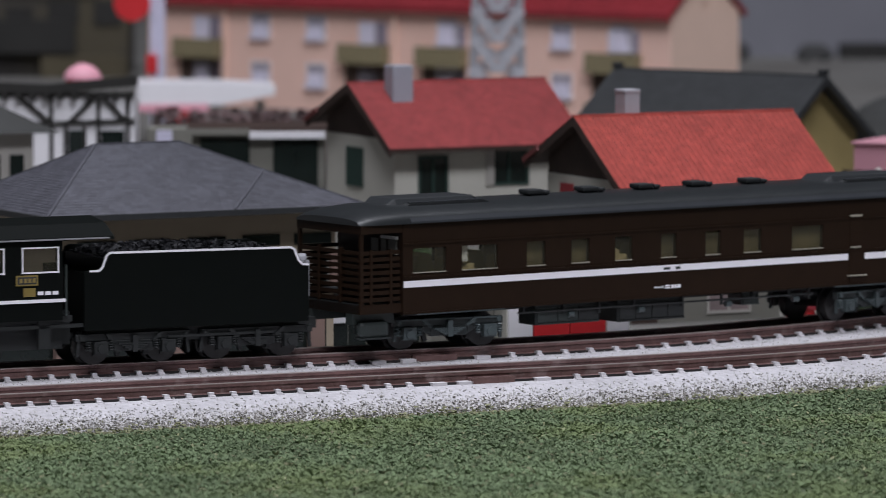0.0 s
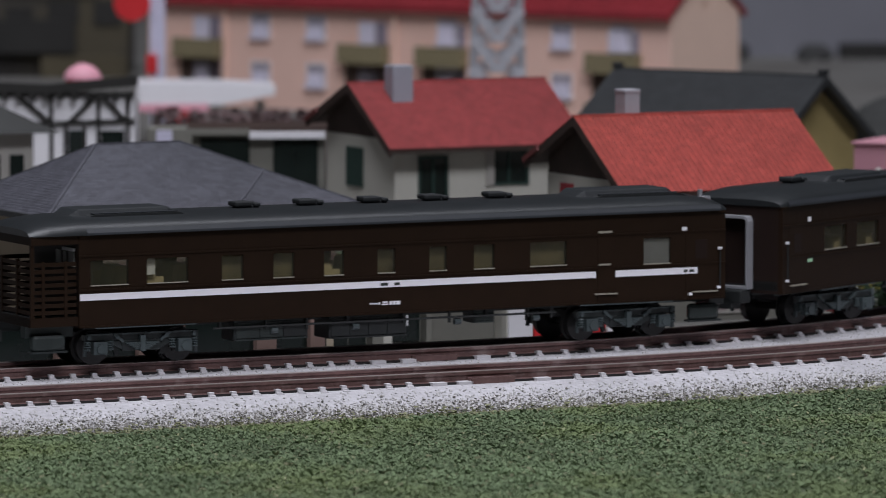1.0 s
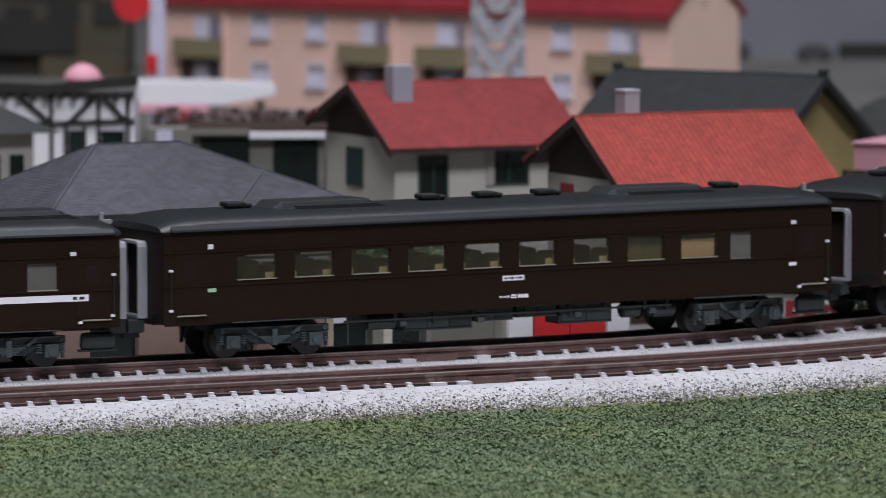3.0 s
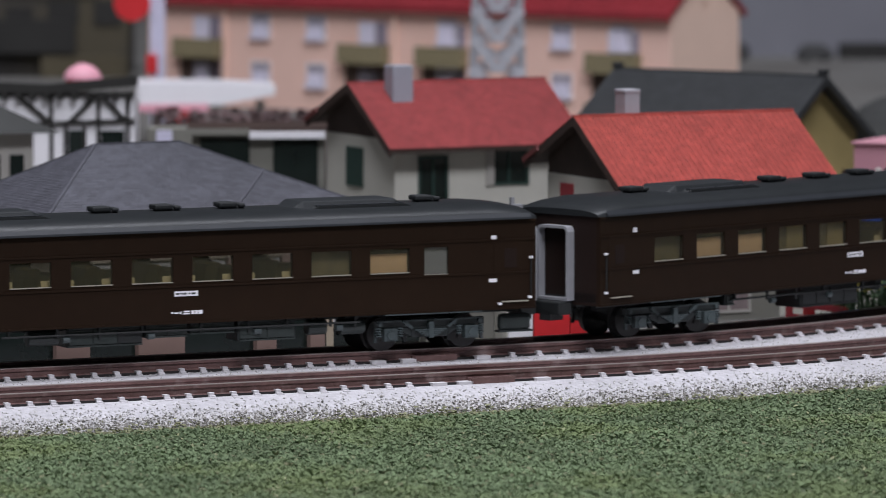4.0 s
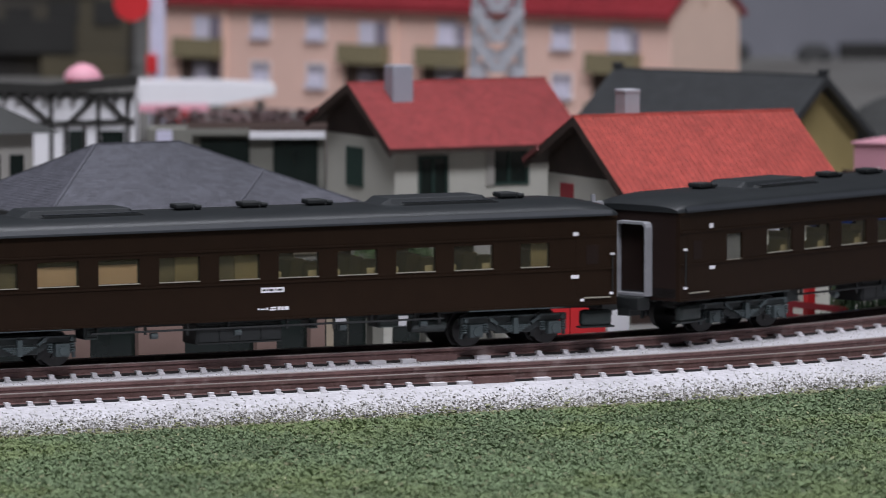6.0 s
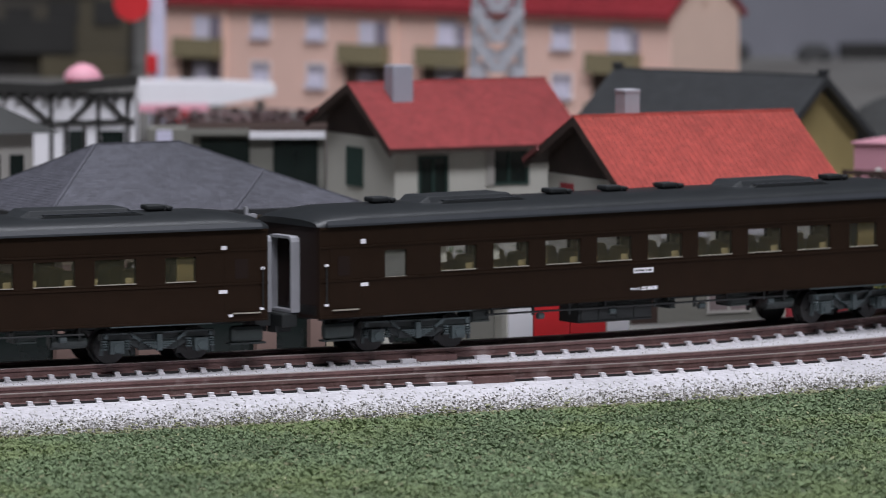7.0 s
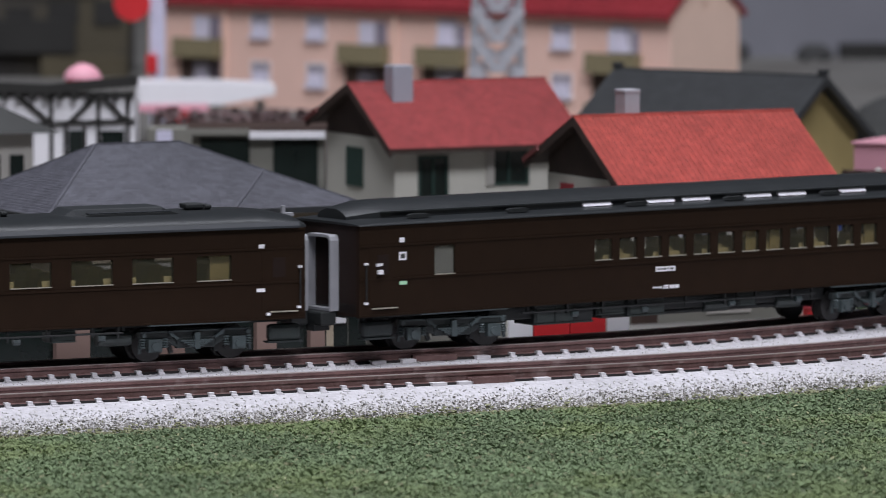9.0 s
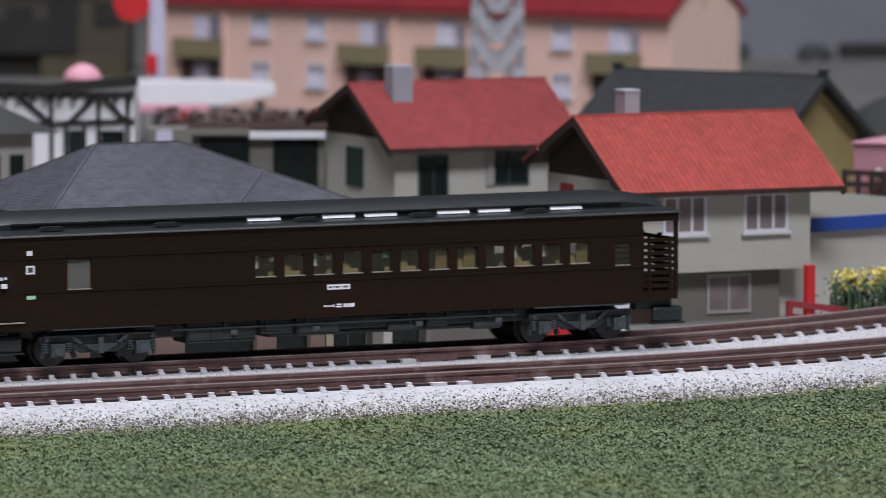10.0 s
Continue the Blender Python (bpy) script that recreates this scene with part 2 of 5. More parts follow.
def chips(count, place, size, flat=0.5, seed=1):
    """Many small irregular flakes as one mesh's vertices and faces; place(n) gives n points."""
    rng = np.random.default_rng(seed)
    c = place(rng, count)
    v = rng.normal(size=(count, 4, 3))
    v /= np.linalg.norm(v, axis=2)[:, :, None]
    v *= (size * rng.uniform(0.55, 1.3, (count, 1, 1)))
    v[:, :, 2] *= flat
    v += c[:, None, :]
    idx = np.arange(count)[:, None] * 4
    tri = np.array([[0, 1, 2], [0, 2, 3], [0, 3, 1], [1, 3, 2]])
    faces = (idx[:, :, None] + tri[None]).reshape(-1, 3)
    return v.reshape(-1, 3), faces


def pebbles(count, place, size, flat=0.8, seed=1):
    """Many small jittered eight-sided lumps."""
    rng = np.random.default_rng(seed)
    c = place(rng, count)
    base = np.array([[1, 0, 0], [0, 1, 0], [-1, 0, 0], [0, -1, 0], [0, 0, 1], [0, 0, -1.0]])
    v = np.repeat(base[None], count, 0) * rng.uniform(0.65, 1.35, (count, 6, 1))
    a, b = rng.uniform(0, 6.28, count), rng.uniform(-0.9, 0.9, count)
    ca, sa, cb, sb = np.cos(a), np.sin(a), np.cos(b), np.sin(b)
    x, y, z = v[:, :, 0], v[:, :, 1], v[:, :, 2]
    y, z = y * cb[:, None] - z * sb[:, None], y * sb[:, None] + z * cb[:, None]
    x, y = x * ca[:, None] - y * sa[:, None], x * sa[:, None] + y * ca[:, None]
    v = np.stack([x, y, z * flat], 2) * size * rng.uniform(0.6, 1.3, (count, 1, 1)) + c[:, None, :]
    tri = np.array([[0, 1, 4], [1, 2, 4], [2, 3, 4], [3, 0, 4], [1, 0, 5], [2, 1, 5], [3, 2, 5], [0, 3, 5]])
    return v.reshape(-1, 3), ((np.arange(count) * 6)[:, None, None] + tri[None]).reshape(-1, 3)


def scatter(name, data, mat, parent=None):
    v, f = data
    me = bpy.data.meshes.new(name)
    me.from_pydata((v * MM).tolist(), [], f.tolist())
    me.materials.append(M[mat])
    ob = new(name, me)
    if parent:
        ob.parent = parent
    return ob


# ---- the track's line: an oval whose near side is straight between two curves that turn away ----
LEFT_END = -130.0
RIGHT_END = 231.0               # beyond it the track runs straight to the back of the layout


def along(s, off=0.0):
    """Place and heading at s along the far track, off to the camera's side."""
    if s > RIGHT_END:
        x, y, h = along(RIGHT_END)
        x, y = x + (s - RIGHT_END) * math.cos(h), y + (s - RIGHT_END) * math.sin(h)
    elif LEFT_END <= s < 0:
        x, y, h = s * math.cos(H0), D0 + s * math.sin(H0), H0
    else:
        a, b = (0.0, s) if s >= 0 else (LEFT_END, s - LEFT_END)
        h = H0 + b / RAD
        x = a * math.cos(H0) + RAD * (math.sin(h) - math.sin(H0))
        y = D0 + a * math.sin(H0) - RAD * (math.cos(h) - math.cos(H0))
    return x + off * math.sin(h), y - off * math.cos(h), h


S0, S1 = -890.0, 740.0


# ---- ground, ballast and track ----
def sweep(profile, s0=S0, s1=S1, step=6.0):
    """A strip that follows the track; profile: (offset, z) pairs."""
    bm = bmesh.new()
    n = int((s1 - s0) / step)
    rows = []
    for i in range(n + 1):
        s = s0 + (s1 - s0) * i / n
        rows.append([bm.verts.new((*along(s, o)[:2], z)) for o, z in profile])
    for a, b in zip(rows, rows[1:]):
        for j in range(len(profile) - 1):
            bm.faces.new((a[j], b[j], b[j + 1], a[j + 1]))
    return bm


def closed_sweep(profile, s0=S0, s1=S1, step=6.0):
    bm = bmesh.new()
    n = int((s1 - s0) / step)
    loft(bm, [[(*along(s0 + (s1 - s0) * i / n, o)[:2], z) for o, z in profile] for i in range(n + 1)])
    return bm


ground = part("ground", boxes((-900, 900, 780, 2700, GROUND - 12, GROUND)), "board")
tagged(ground, "grey-brown baseboard of the model railway layout", "ground", kind="structure")
floor = part("floor", boxes((-4000, 4000, -3000, 6000, -920, -900)), "hall_dark")
tagged(floor, "dark carpet floor of the exhibition hall", "floor", kind="structure")
for nm, b in (("wall_north", (-4000, 4000, 5900, 6000, -900, 1800)), ("wall_south", (-4000, 4000, -3000, -2900, -900, 1800)),
              ("wall_west", (-4100, -4000, -3000, 6000, -900, 1800)), ("wall_east", (4000, 4100, -3000, 6000, -900, 1800))):
    tagged(part(nm, boxes(b), "hall"), "plain grey painted wall of the hall", "wall", kind="structure")
tagged(part("ceiling", boxes((-4000, 4000, -3000, 6000, 1800, 1900)), "hall"), "plain grey hall ceiling", "ceiling", kind="structure")

table = thing("layout_table", mpose(0, 1740, GROUND - 12), "dark timber table frame under the layout board", "table")
for bx in (-860, 860):
    for by in (-920, 0, 920):
        part("leg", boxes((bx - 22, bx + 22, by - 22, by + 22, -882, -70)), "timber", table)
for by in (-930, 930):
    part("apron", boxes((-890, 890, by - 12, by + 12, -70, 0)), "timber", table)
for bx in (-885, 885):
    part("apron", boxes((bx - 12, bx + 12, -918, 918, -70, 0)), "timber", table)

BED = -2.02
ballast = part("ballast", sweep([(-16, GROUND + 0.01), (-10, BED), (-7, BED), (7, BED - 0.05), (18, BED - 0.15), (GAP - 8, BED), (GAP + 7.0, BED), (GAP + 10.0, BED - 0.7), (GAP + 17.5, GROUND + 0.01)]), "ballast")
tagged(ballast, "white gravel ballast bed under two tracks", "ballast", kind="structure")


def shoulder(rng, n):
    s = rng.uniform(-130, 175, n)
    o = GAP + 18.6 - np.abs(rng.normal(0, 1, n)) * 3.4
    out = np.empty((n, 3))
    for i in range(n):
        x, y, _ = along(s[i], min(o[i], GAP + 22))
        z = np.interp(o[i], [GAP + 7, GAP + 10, GAP + 17.5, GAP + 30], [BED, BED - 0.7, GROUND, GROUND])
        out[i] = x, y, z + 0.06
    return out


stones = scatter("loose_ballast", pebbles(36000, shoulder, 0.25, 0.85, 3), "stone")
tagged(stones, "loose white and grey ballast stones along the shoulder", "ballast", kind="stuff")


def verge(rng, n):
    s, o = rng.uniform(-130, 175, n), GAP + 18.9 + rng.normal(0, 1, n) * 1.5
    return np.array([(*along(a, b)[:2], np.interp(b, [GAP + 10, GAP + 17.5, GAP + 30], [BED - 0.7, GROUND, GROUND]) + 0.3) for a, b in zip(s, o)])


# band of grey grit; its dark colour also imitates shaded gaps between stones
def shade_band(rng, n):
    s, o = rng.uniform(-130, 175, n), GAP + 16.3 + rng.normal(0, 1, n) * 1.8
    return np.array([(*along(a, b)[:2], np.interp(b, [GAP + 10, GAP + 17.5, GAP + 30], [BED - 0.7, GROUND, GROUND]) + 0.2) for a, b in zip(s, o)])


tagged(scatter("coarse_grit", pebbles(14000, shade_band, 0.24, 0.7, 21), "grit"), "grey grit that also imitates shaded gaps at the ballast's foot", "gravel", kind="stuff")
tagged(scatter("dry_verge", chips(8000, lambda r, n: verge(r, n) + np.array([0, 0, 0.45]), 0.5, 0.5, 22), "dry"), "olive and straw scatter along the lawn's edge", "grass", kind="stuff")
tagged(scatter("grit", pebbles(7000, verge, 0.25, 0.7, 8), "grit"), "dark grey grit where ballast meets grass", "gravel", kind="stuff")


def between(rng, n):
    s, o = rng.uniform(-130, 190, n), rng.uniform(5.5, GAP - 6, n)
    return np.array([(*along(a, b)[:2], np.interp(b, [7, 18, GAP - 8], [BED, BED - 0.15, BED]) + 0.05) for a, b in zip(s, o)])


stones2 = scatter("fine_ballast", pebbles(5000, between, 0.17, 0.6, 4), "stone")
tagged(stones2, "fine pale gravel between the two tracks", "ballast", kind="stuff")


def lawn_field(rng, n):
    x = rng.uniform(-95, 110, n)
    y = rng.uniform(815, 1060, n)
    edge = np.array([lawn_edge(a) for a in x])
    keep = y < edge + rng.normal(0, 2.0, n)
    x, y = x[keep], y[keep]
    rise = np.clip((edge[keep] + 2.0 - y) / 14.0, 0.12, 1.0)
    z = np.array([0.9 + 0.9 * noise.noise((a * 0.22, b * 0.22, 0)) + 0.5 * noise.noise((a * 0.7, b * 0.7, 3)) for a, b in zip(x, y)])
    return np.stack([x, y, GROUND + (z + rng.uniform(-0.3, 0.5, len(x))) * rise], 1)


def lawn_edge(x):
    """Far edge of the lawn, along the foot of the ballast."""
    off = GAP + 16.5
    s = (x - off * math.sin(H0)) / math.cos(H0)
    if s > 0:
        for _ in range(3):
            s -= (along(s, off)[0] - x) / math.cos(H0 + s / RAD)
    return along(s, off)[1]


bm = bmesh.new()
rows = []
for i in range(121):
    x = -130 + i * 2.4
    e = lawn_edge(x)
    rows.append([bm.verts.new((x, y, GROUND + (0.75 + 0.8 * noise.noise((x * 0.22, y * 0.22, 0))) * min(1.0, (40.4 - j) / 2.6))) for j, y in ((j, 790 + (e - 790) * j / 40) for j in range(41))])
for a, b in zip(rows, rows[1:]):
    for j in range(40):
        bm.faces.new((a[j], b[j], b[j + 1], a[j + 1]))
lawn = part("lawn", bm, "turf", smooth=True)
tagged(lawn, "green turf mat in front of the tracks", "grass", kind="structure")
pts = lawn_field(np.random.default_rng(5), 165000)
split = int(len(pts) * 0.9)
half = int(split * 0.55)
tufts = scatter("grass", pebbles(half, lambda r, n: pts[:half], 0.36, 0.85, 6), "grass")
blades = scatter("grass_leaf", chips(split - half, lambda r, n: pts[half:split] + np.array([0, 0, 0.18]), 0.44, 0.8, 16), "grass")
tagged(blades, "fine green leaf flakes over the foam scatter", "grass", kind="stuff")
tagged(scatter("dry_grass", chips(len(pts) - split, lambda r, n: pts[split:], 0.5, 0.55, 7), "dry"), "dry olive and straw scatter in the lawn", "grass", kind="stuff")
tagged(tufts, "short green foam scatter grass", "grass", kind="stuff")

SLEEPER = mesh_of("sleeper", boxes((-0.6, 0.6, -7.5, 7.5, BED - 0.6, -1.96), (-0.42, 0.42, -6.5, -5.35, -1.96, -1.3), (-0.42, 0.42, 5.35, 6.5, -1.96, -1.3), (-0.5, 0.5, -6.9, -6.5, -1.96, -1.72), (-0.5, 0.5, 6.5, 6.9, -1.96, -1.72)), "sleeper")
RAILP = [(-0.95, -2.05), (0.95, -2.05), (0.95, -1.75), (0.28, -1.45), (0.28, -0.75), (0.52, -0.55), (0.52, -0.12), (-0.52, -0.12), (-0.52, -0.55), (-0.28, -0.75), (-0.28, -1.45), (-0.95, -1.75)]


def track(off, label):
    t = thing("track", mpose(0, 0, 0), label, "railway track", "double track")
    for side in (-4.9, 4.9):
        r = part("rail", closed_sweep([(off + side + o, z) for o, z in RAILP]), "rail", t)
        part("rail_head", closed_sweep([(off + side + o, z) for o, z in ((-0.5, -0.118), (0.5, -0.118), (0.5, -0.02), (0.42, 0.0), (-0.42, 0.0), (-0.5, -0.02))]), "railtop", r, "polished steel rail head")
        lo = off + side + (0.95 if side > 0 else -1.15)
        part("tie_web", closed_sweep([(lo, -2.1), (lo + 0.2, -2.1), (lo + 0.2, -1.62), (lo, -1.62)], -140, 235, 5.0), "tie", t, "black plastic web between the sleepers")
        x, y, h = along(-4.6 if off < 1 else -11.5, off + side + 0.8)
        shared("rail_joiner", JOINER, r, x, y, 0, math.degrees(h))
    return t


JOINER = mesh_of("rail_joiner", boxes((-3.9, 3.9, -0.35, 0.45, -1.95, -1.0), (-3.9, 3.9, -1.3, -1.0, -1.95, -1.0)), "rail")
tracks = [track(0.0, "far track with brown rails on white sleepers, carrying the train"), track(GAP, "empty near track with brown rails on white sleepers")]

# ---- the train ----
MOVES = ((0.0, 41.11), (0.5, 11.75), (1.0, -15.37), (1.5, -43.6), (2.0, -71.42), (2.5, -99.14), (2.7, -110.5), (3.8, -177.9), (4.0, -189.95), (4.5, -220.6),
         (5.0, -250.42), (5.5, -279.96), (5.7, -292.3), (6.8, -363.5), (7.0, -376.7), (7.5, -410.3), (8.0, -443.5), (8.5, -476.2), (9.0, -507.2), (9.5, -538.4), (10.0, -571.9))
PITCH = 137.26


def travelled(t):
    """Centre of the first coach along the track at t seconds, smoothly between the known times."""
    T = [a for a, _ in MOVES]
    k = max(0, min(len(T) - 2, sum(a <= t for a in T) - 1))
    def slope(i):
        lo, hi = max(0, i - 1), min(len(T) - 1, i + 1)
        return (MOVES[hi][1] - MOVES[lo][1]) / (T[hi] - T[lo])
    h = T[k + 1] - T[k]
    x = (t - T[k]) / h
    return ((2 * x**3 - 3 * x**2 + 1) * MOVES[k][1] + (x**3 - 2 * x**2 + x) * h * slope(k)
            + (3 * x**2 - 2 * x**3) * MOVES[k + 1][1] + (x**3 - x**2) * h * slope(k + 1))


def on_track(u, half):
    """Pose of a vehicle whose bogies stand half before and behind u."""
    a, b = along(u - half), along(u + half)
    return mpose((a[0] + b[0]) / 2, (a[1] + b[1]) / 2, 0, math.degrees(math.atan2(b[1] - a[1], b[0] - a[0])))


WHEEL_R = 2.85
MOVING = []                      # (vehicle, offset behind the first coach, half bogie spacing, bogies, wheelsets)


def wheelset(parent, x, r=WHEEL_R):
    bm = bmesh.new()
    rod(bm, (0, -5.6, 0), (0, 5.6, 0), 0.6, 8)
    for sy in (-1, 1):
        rod(bm, (0, sy * 3.9, 0), (0, sy * 5.4, 0), r, 20)
        rod(bm, (0, sy * 3.6, 0), (0, sy * 3.9, 0), r + 0.45, 20)
        for k in range(4):
            a = k * math.pi / 2
            box(bm, r * 0.45 * math.cos(a) - 0.3, r * 0.45 * math.cos(a) + 0.3, sy * 5.5 - 0.12, sy * 5.5 + 0.12, r * 0.45 * math.sin(a) - 0.3, r * 0.45 * math.sin(a) + 0.3)
    w = part("wheelset", bm, "steel", parent, "dark steel wheels on an axle")
    w.location = (x * MM, 0, r * MM)
    return w


def bogie(parent, x, base=15.0, red=False, dark=False):
    """Two-axle truck: sideframes with springs and axleboxes, bolster, brake gear."""
    b = part("bogie", boxes((-3.2, 3.2, -7.2, 7.2, 3.6, 5.6), (-9.5, 9.5, -3.0, 3.0, 4.2, 5.2)), "under_dark", parent, "grey moulded bogie")
    b.location = (x * MM, 0, 0)
    for sy in (-1, 1):
        bm = bmesh.new()
        lo, hi = sorted((sy * 7.0, sy * 8.1))
        box(bm, -10.2, 10.2, lo, hi, 4.1, 5.3)
        box(bm, -3.4, 3.4, lo, hi, 2.3, 4.1)
        for k in (-1, 1):
            loft(bm, [[(k * 3.4, y, 2.5), (k * 3.4, y, 4.1), (k * 6.0, y, 4.1), (k * 5.2, y, 3.4)] for y in (lo, hi)])
        part("sideframe", bm, "under_dark" if dark else "under_mid", b, bevel=0.12)
        for k in (-1, 1):
            bm = bmesh.new()
            lo2, hi2 = sorted((sy * 7.6, sy * 8.9))
            box(bm, k * base / 2 - 1.2, k * base / 2 + 1.2, lo2, hi2, 1.9, 4.0)
            rod(bm, (k * base / 2, sy * 8.7, 2.85), (k * base / 2, sy * 9.2, 2.85), 0.75, 10)
            part("axlebox", bm, "under_dark" if dark else "cast", b)
            for dx in (-2.0, 2.0):
                rings = [[(k * base / 2 + dx + (0.6 if j % 2 else 0.35) * math.cos(i * math.pi / 4), sy * 8.2 + (0.6 if j % 2 else 0.35) * math.sin(i * math.pi / 4), 2.5 + j * 0.2) for i in range(8)] for j in range(9)]
                part("spring", loft(bmesh.new(), rings), "under_dark" if dark else "cast", b)
            bm = bmesh.new()
            beam(bm, (k * base / 2 - k * 3.6, sy * 6.8, 1.5), (k * base / 2 - k * 2.7, sy * 6.8, 4.2), 0.7)
            part("brake_shoe", bm, "under_dark", b)
        bm = bmesh.new()
        for k in range(4):
            lo3, hi3 = sorted((sy * 8.15, sy * 8.75))
            box(bm, -2.9 + 0.55 * k, 2.9 - 0.55 * k, lo3, hi3, 3.45 - 0.3 * k, 3.68 - 0.3 * k)
        box(bm, -0.45, 0.45, *sorted((sy * 8.1, sy * 8.95)), 2.2, 4.9)
        part("leaf_spring", bm, "under_dark" if dark else "cast", b)
        bm = bmesh.new()
        for k in (-1, 1):
            beam(bm, (k * 3.3, sy * 8.35, 3.9), (k * 5.0, sy * 8.35, 5.2), 0.45)
            rod(bm, (k * 4.4, sy * 8.1, 4.7), (k * 4.4, sy * 8.6, 4.7), 0.4, 8)
            rod(bm, (k * 9.3, sy * 8.1, 4.7), (k * 9.3, sy * 8.5, 4.7), 0.38, 8)
            beam(bm, (k * 9.6, sy * 7.6, 4.2), (k * 9.9, sy * 7.6, 1.6), 0.5)
        box(bm, -9.8, 9.8, *sorted((sy * 8.1, sy * 8.3)), 5.02, 5.3)
        part("brake_rigging", bm, "under_dark" if dark else "cast", b)
        part("step", boxes((-1.6, 1.6, *sorted((sy * 8.0, sy * 8.6)), 2.7, 3.3)), "apt_roof" if red and sy < 0 else "under", b)
    wheels = [wheelset(b, k * base / 2) for k in (-1, 1)]
    return b, wheels


HW = 9.7                         # half width of a coach
SILL, HEADER = 13.35, 17.5


def side_wall(wins, x0, x1, z0, z1, y0, y1):
    """A wall with window openings; wins: (x, width, bottom, top), left to right."""
    bm = bmesh.new()
    x = x0
    for wx, w, b, t in wins:
        box(bm, x, wx, y0, y1, z0, z1)
        box(bm, wx, wx + w, y0, y1, z0, b)
        box(bm, wx, wx + w, y0, y1, t, z1)
        x = wx + w
    box(bm, x, x1, y0, y1, z0, z1)
    bmesh.ops.remove_doubles(bm, verts=bm.verts, dist=0.001)
    return bm


def roof_ring(x, scale=1.0, drop=0.0, eave=21.7, top=24.5, n=18):
    ring = []
    for i in range(n + 1):
        a = math.pi * i / n
        c, s = math.cos(a), math.sin(a)
        y = (HW + 0.45) * math.copysign(abs(c) ** 0.62, c)
        z = eave + (top - eave - drop) * (s ** 0.85)
        ring.append((x, y * scale, z))
    return ring


def coach(name, label, wins, x0, x1, fill, blanks=(), stripe=(), deck=None, clerestory=(), ac=(), vents=(), green=False, left_fit=True, right_fit=True, boxes_under=(), red=False, tank=(-1, 1)):
    """A bogie coach. wins: (x, width[, bottom, top]); fill: what stands behind each window; deck: side of an open platform."""
    c = thing(name, mpose(0, 0, 0), label, "railway coach", "train")
    wins = [(w + (SILL, HEADER))[:4] if len(w) == 2 else w for w in wins]
    b0, b1 = (x0 + 8.4 if deck == "left" else x0), (x1 - 7.0 if deck == "right" else x1)
    body = part("body", side_wall(wins, b0, b1, 6.5, 21.7, -HW, -HW + 0.9), "coach", c)
    part("far_side", side_wall(wins, b0, b1, 6.5, 21.7, HW - 0.9, HW), "coach", c)
    for nm, x in (("end_wall", b0), ("end_wall", b1 - 0.9)):
        part(nm, boxes((x, x + 0.9, -HW + 0.9, -3.2, 6.5, 22.0), (x, x + 0.9, 3.2, HW - 0.9, 6.5, 22.0), (x, x + 0.9, -3.2, 3.2, 20.0, 22.0)), "coach_end", c)
    # belt rails, gutter and letter boards
    for z, h, p in ((12.55, 0.32, 0.16), (18.15, 0.3, 0.16), (6.55, 0.3, 0.12), (21.3, 0.35, 0.22)):
        part("belt_rail", boxes((b0, b1, -HW - p, -HW, z, z + h)), "coach", body)
        part("belt_rail", boxes((b0, b1, HW, HW + p, z, z + h)), "coach", body)
    part("floor_pan", boxes((x0, x1, -HW + 1.0, HW - 1.0, 7.0, 8.6)), "under_dark", c)
    # roof
    bm = bmesh.new()
    secs = [(x0 - 0.3, 0.93, 1.7), (x0 + 1.0, 0.965, 0.95), (x0 + 3.5, 0.985, 0.4), (x0 + 8, 1.0, 0.0), (x1 - 8, 1.0, 0.0), (x1 - 3.5, 0.985, 0.4), (x1 - 1.0, 0.965, 0.95), (x1 + 0.3, 0.93, 1.7)]
    if clerestory:
        secs = [(x, 1.0, d * 0.4 + 1.7) for x, _, d in secs[:2]] + [(x0 + 3.5, 1.0, 1.9), (x1 - 3.5, 1.0, 1.9)] + [(x, 1.0, d * 0.3 + 1.7) for x, _, d in secs[-2:]]
    loft(bm, [roof_ring(*s) for s in secs])
    roof = part("roof", bm, "roof", c, smooth=True)
    md = roof.modifiers.new("flat", "EDGE_SPLIT")
    md.split_angle = radians(40)
    for x, w in ac:
        bm = bmesh.new()
        loft(bm, [[(xx, -4.6 * k, 23.6), (xx, -3.6 * k, z), (xx, 3.6 * k, z), (xx, 4.6 * k, 23.6)] for xx, k, z in ((x, 0.8, 24.0), (x + 2.4, 1.0, 25.5), (x + w - 2.6, 1.0, 25.5), (x + w, 0.8, 24.0))])
        u = part("roof_unit", bm, "roof_unit", roof, "grey roof cooling unit", bevel=0.3)
        for sy in (-1, 1):
            bm = bmesh.new()
            loft(bm, [[(xx, sy * 4.2, 23.5), (xx, sy * yo, 23.5), (xx, sy * yo, z), (xx, sy * 4.2, z + 0.12)] for xx, yo, z in ((x + 3.4, 5.4, 24.2), (x + 4.4, 5.7, 24.7), (x + w - 1.5, 5.7, 24.7), (x + w + 1.2, 5.4, 23.9))])
            part("grille", bm, "roof_dark", roof, "black side grille")
            # thin pale strip painted as the glint above the grille
            part("grille_trim", boxes((x + 4.2, x + w - 1.6, *sorted((sy * 4.6, sy * 5.5)), 24.78, 24.9)), "gutter", roof)
    for sy in () if clerestory else (-1, 1):
        bm = bmesh.new()
        loft(bm, [[(xx, sy * (HW + 0.2), 21.75), (xx, sy * (HW + 0.68), 21.75), (xx, sy * (HW + 0.62), 22.1), (xx, sy * (HW + 0.2), 22.75)] for xx in (b0 + 1.2, b1 - 1.2)])
        part("gutter", bm, "gutter", roof, "rain gutter along the eave, lighter grey to imitate its highlight")
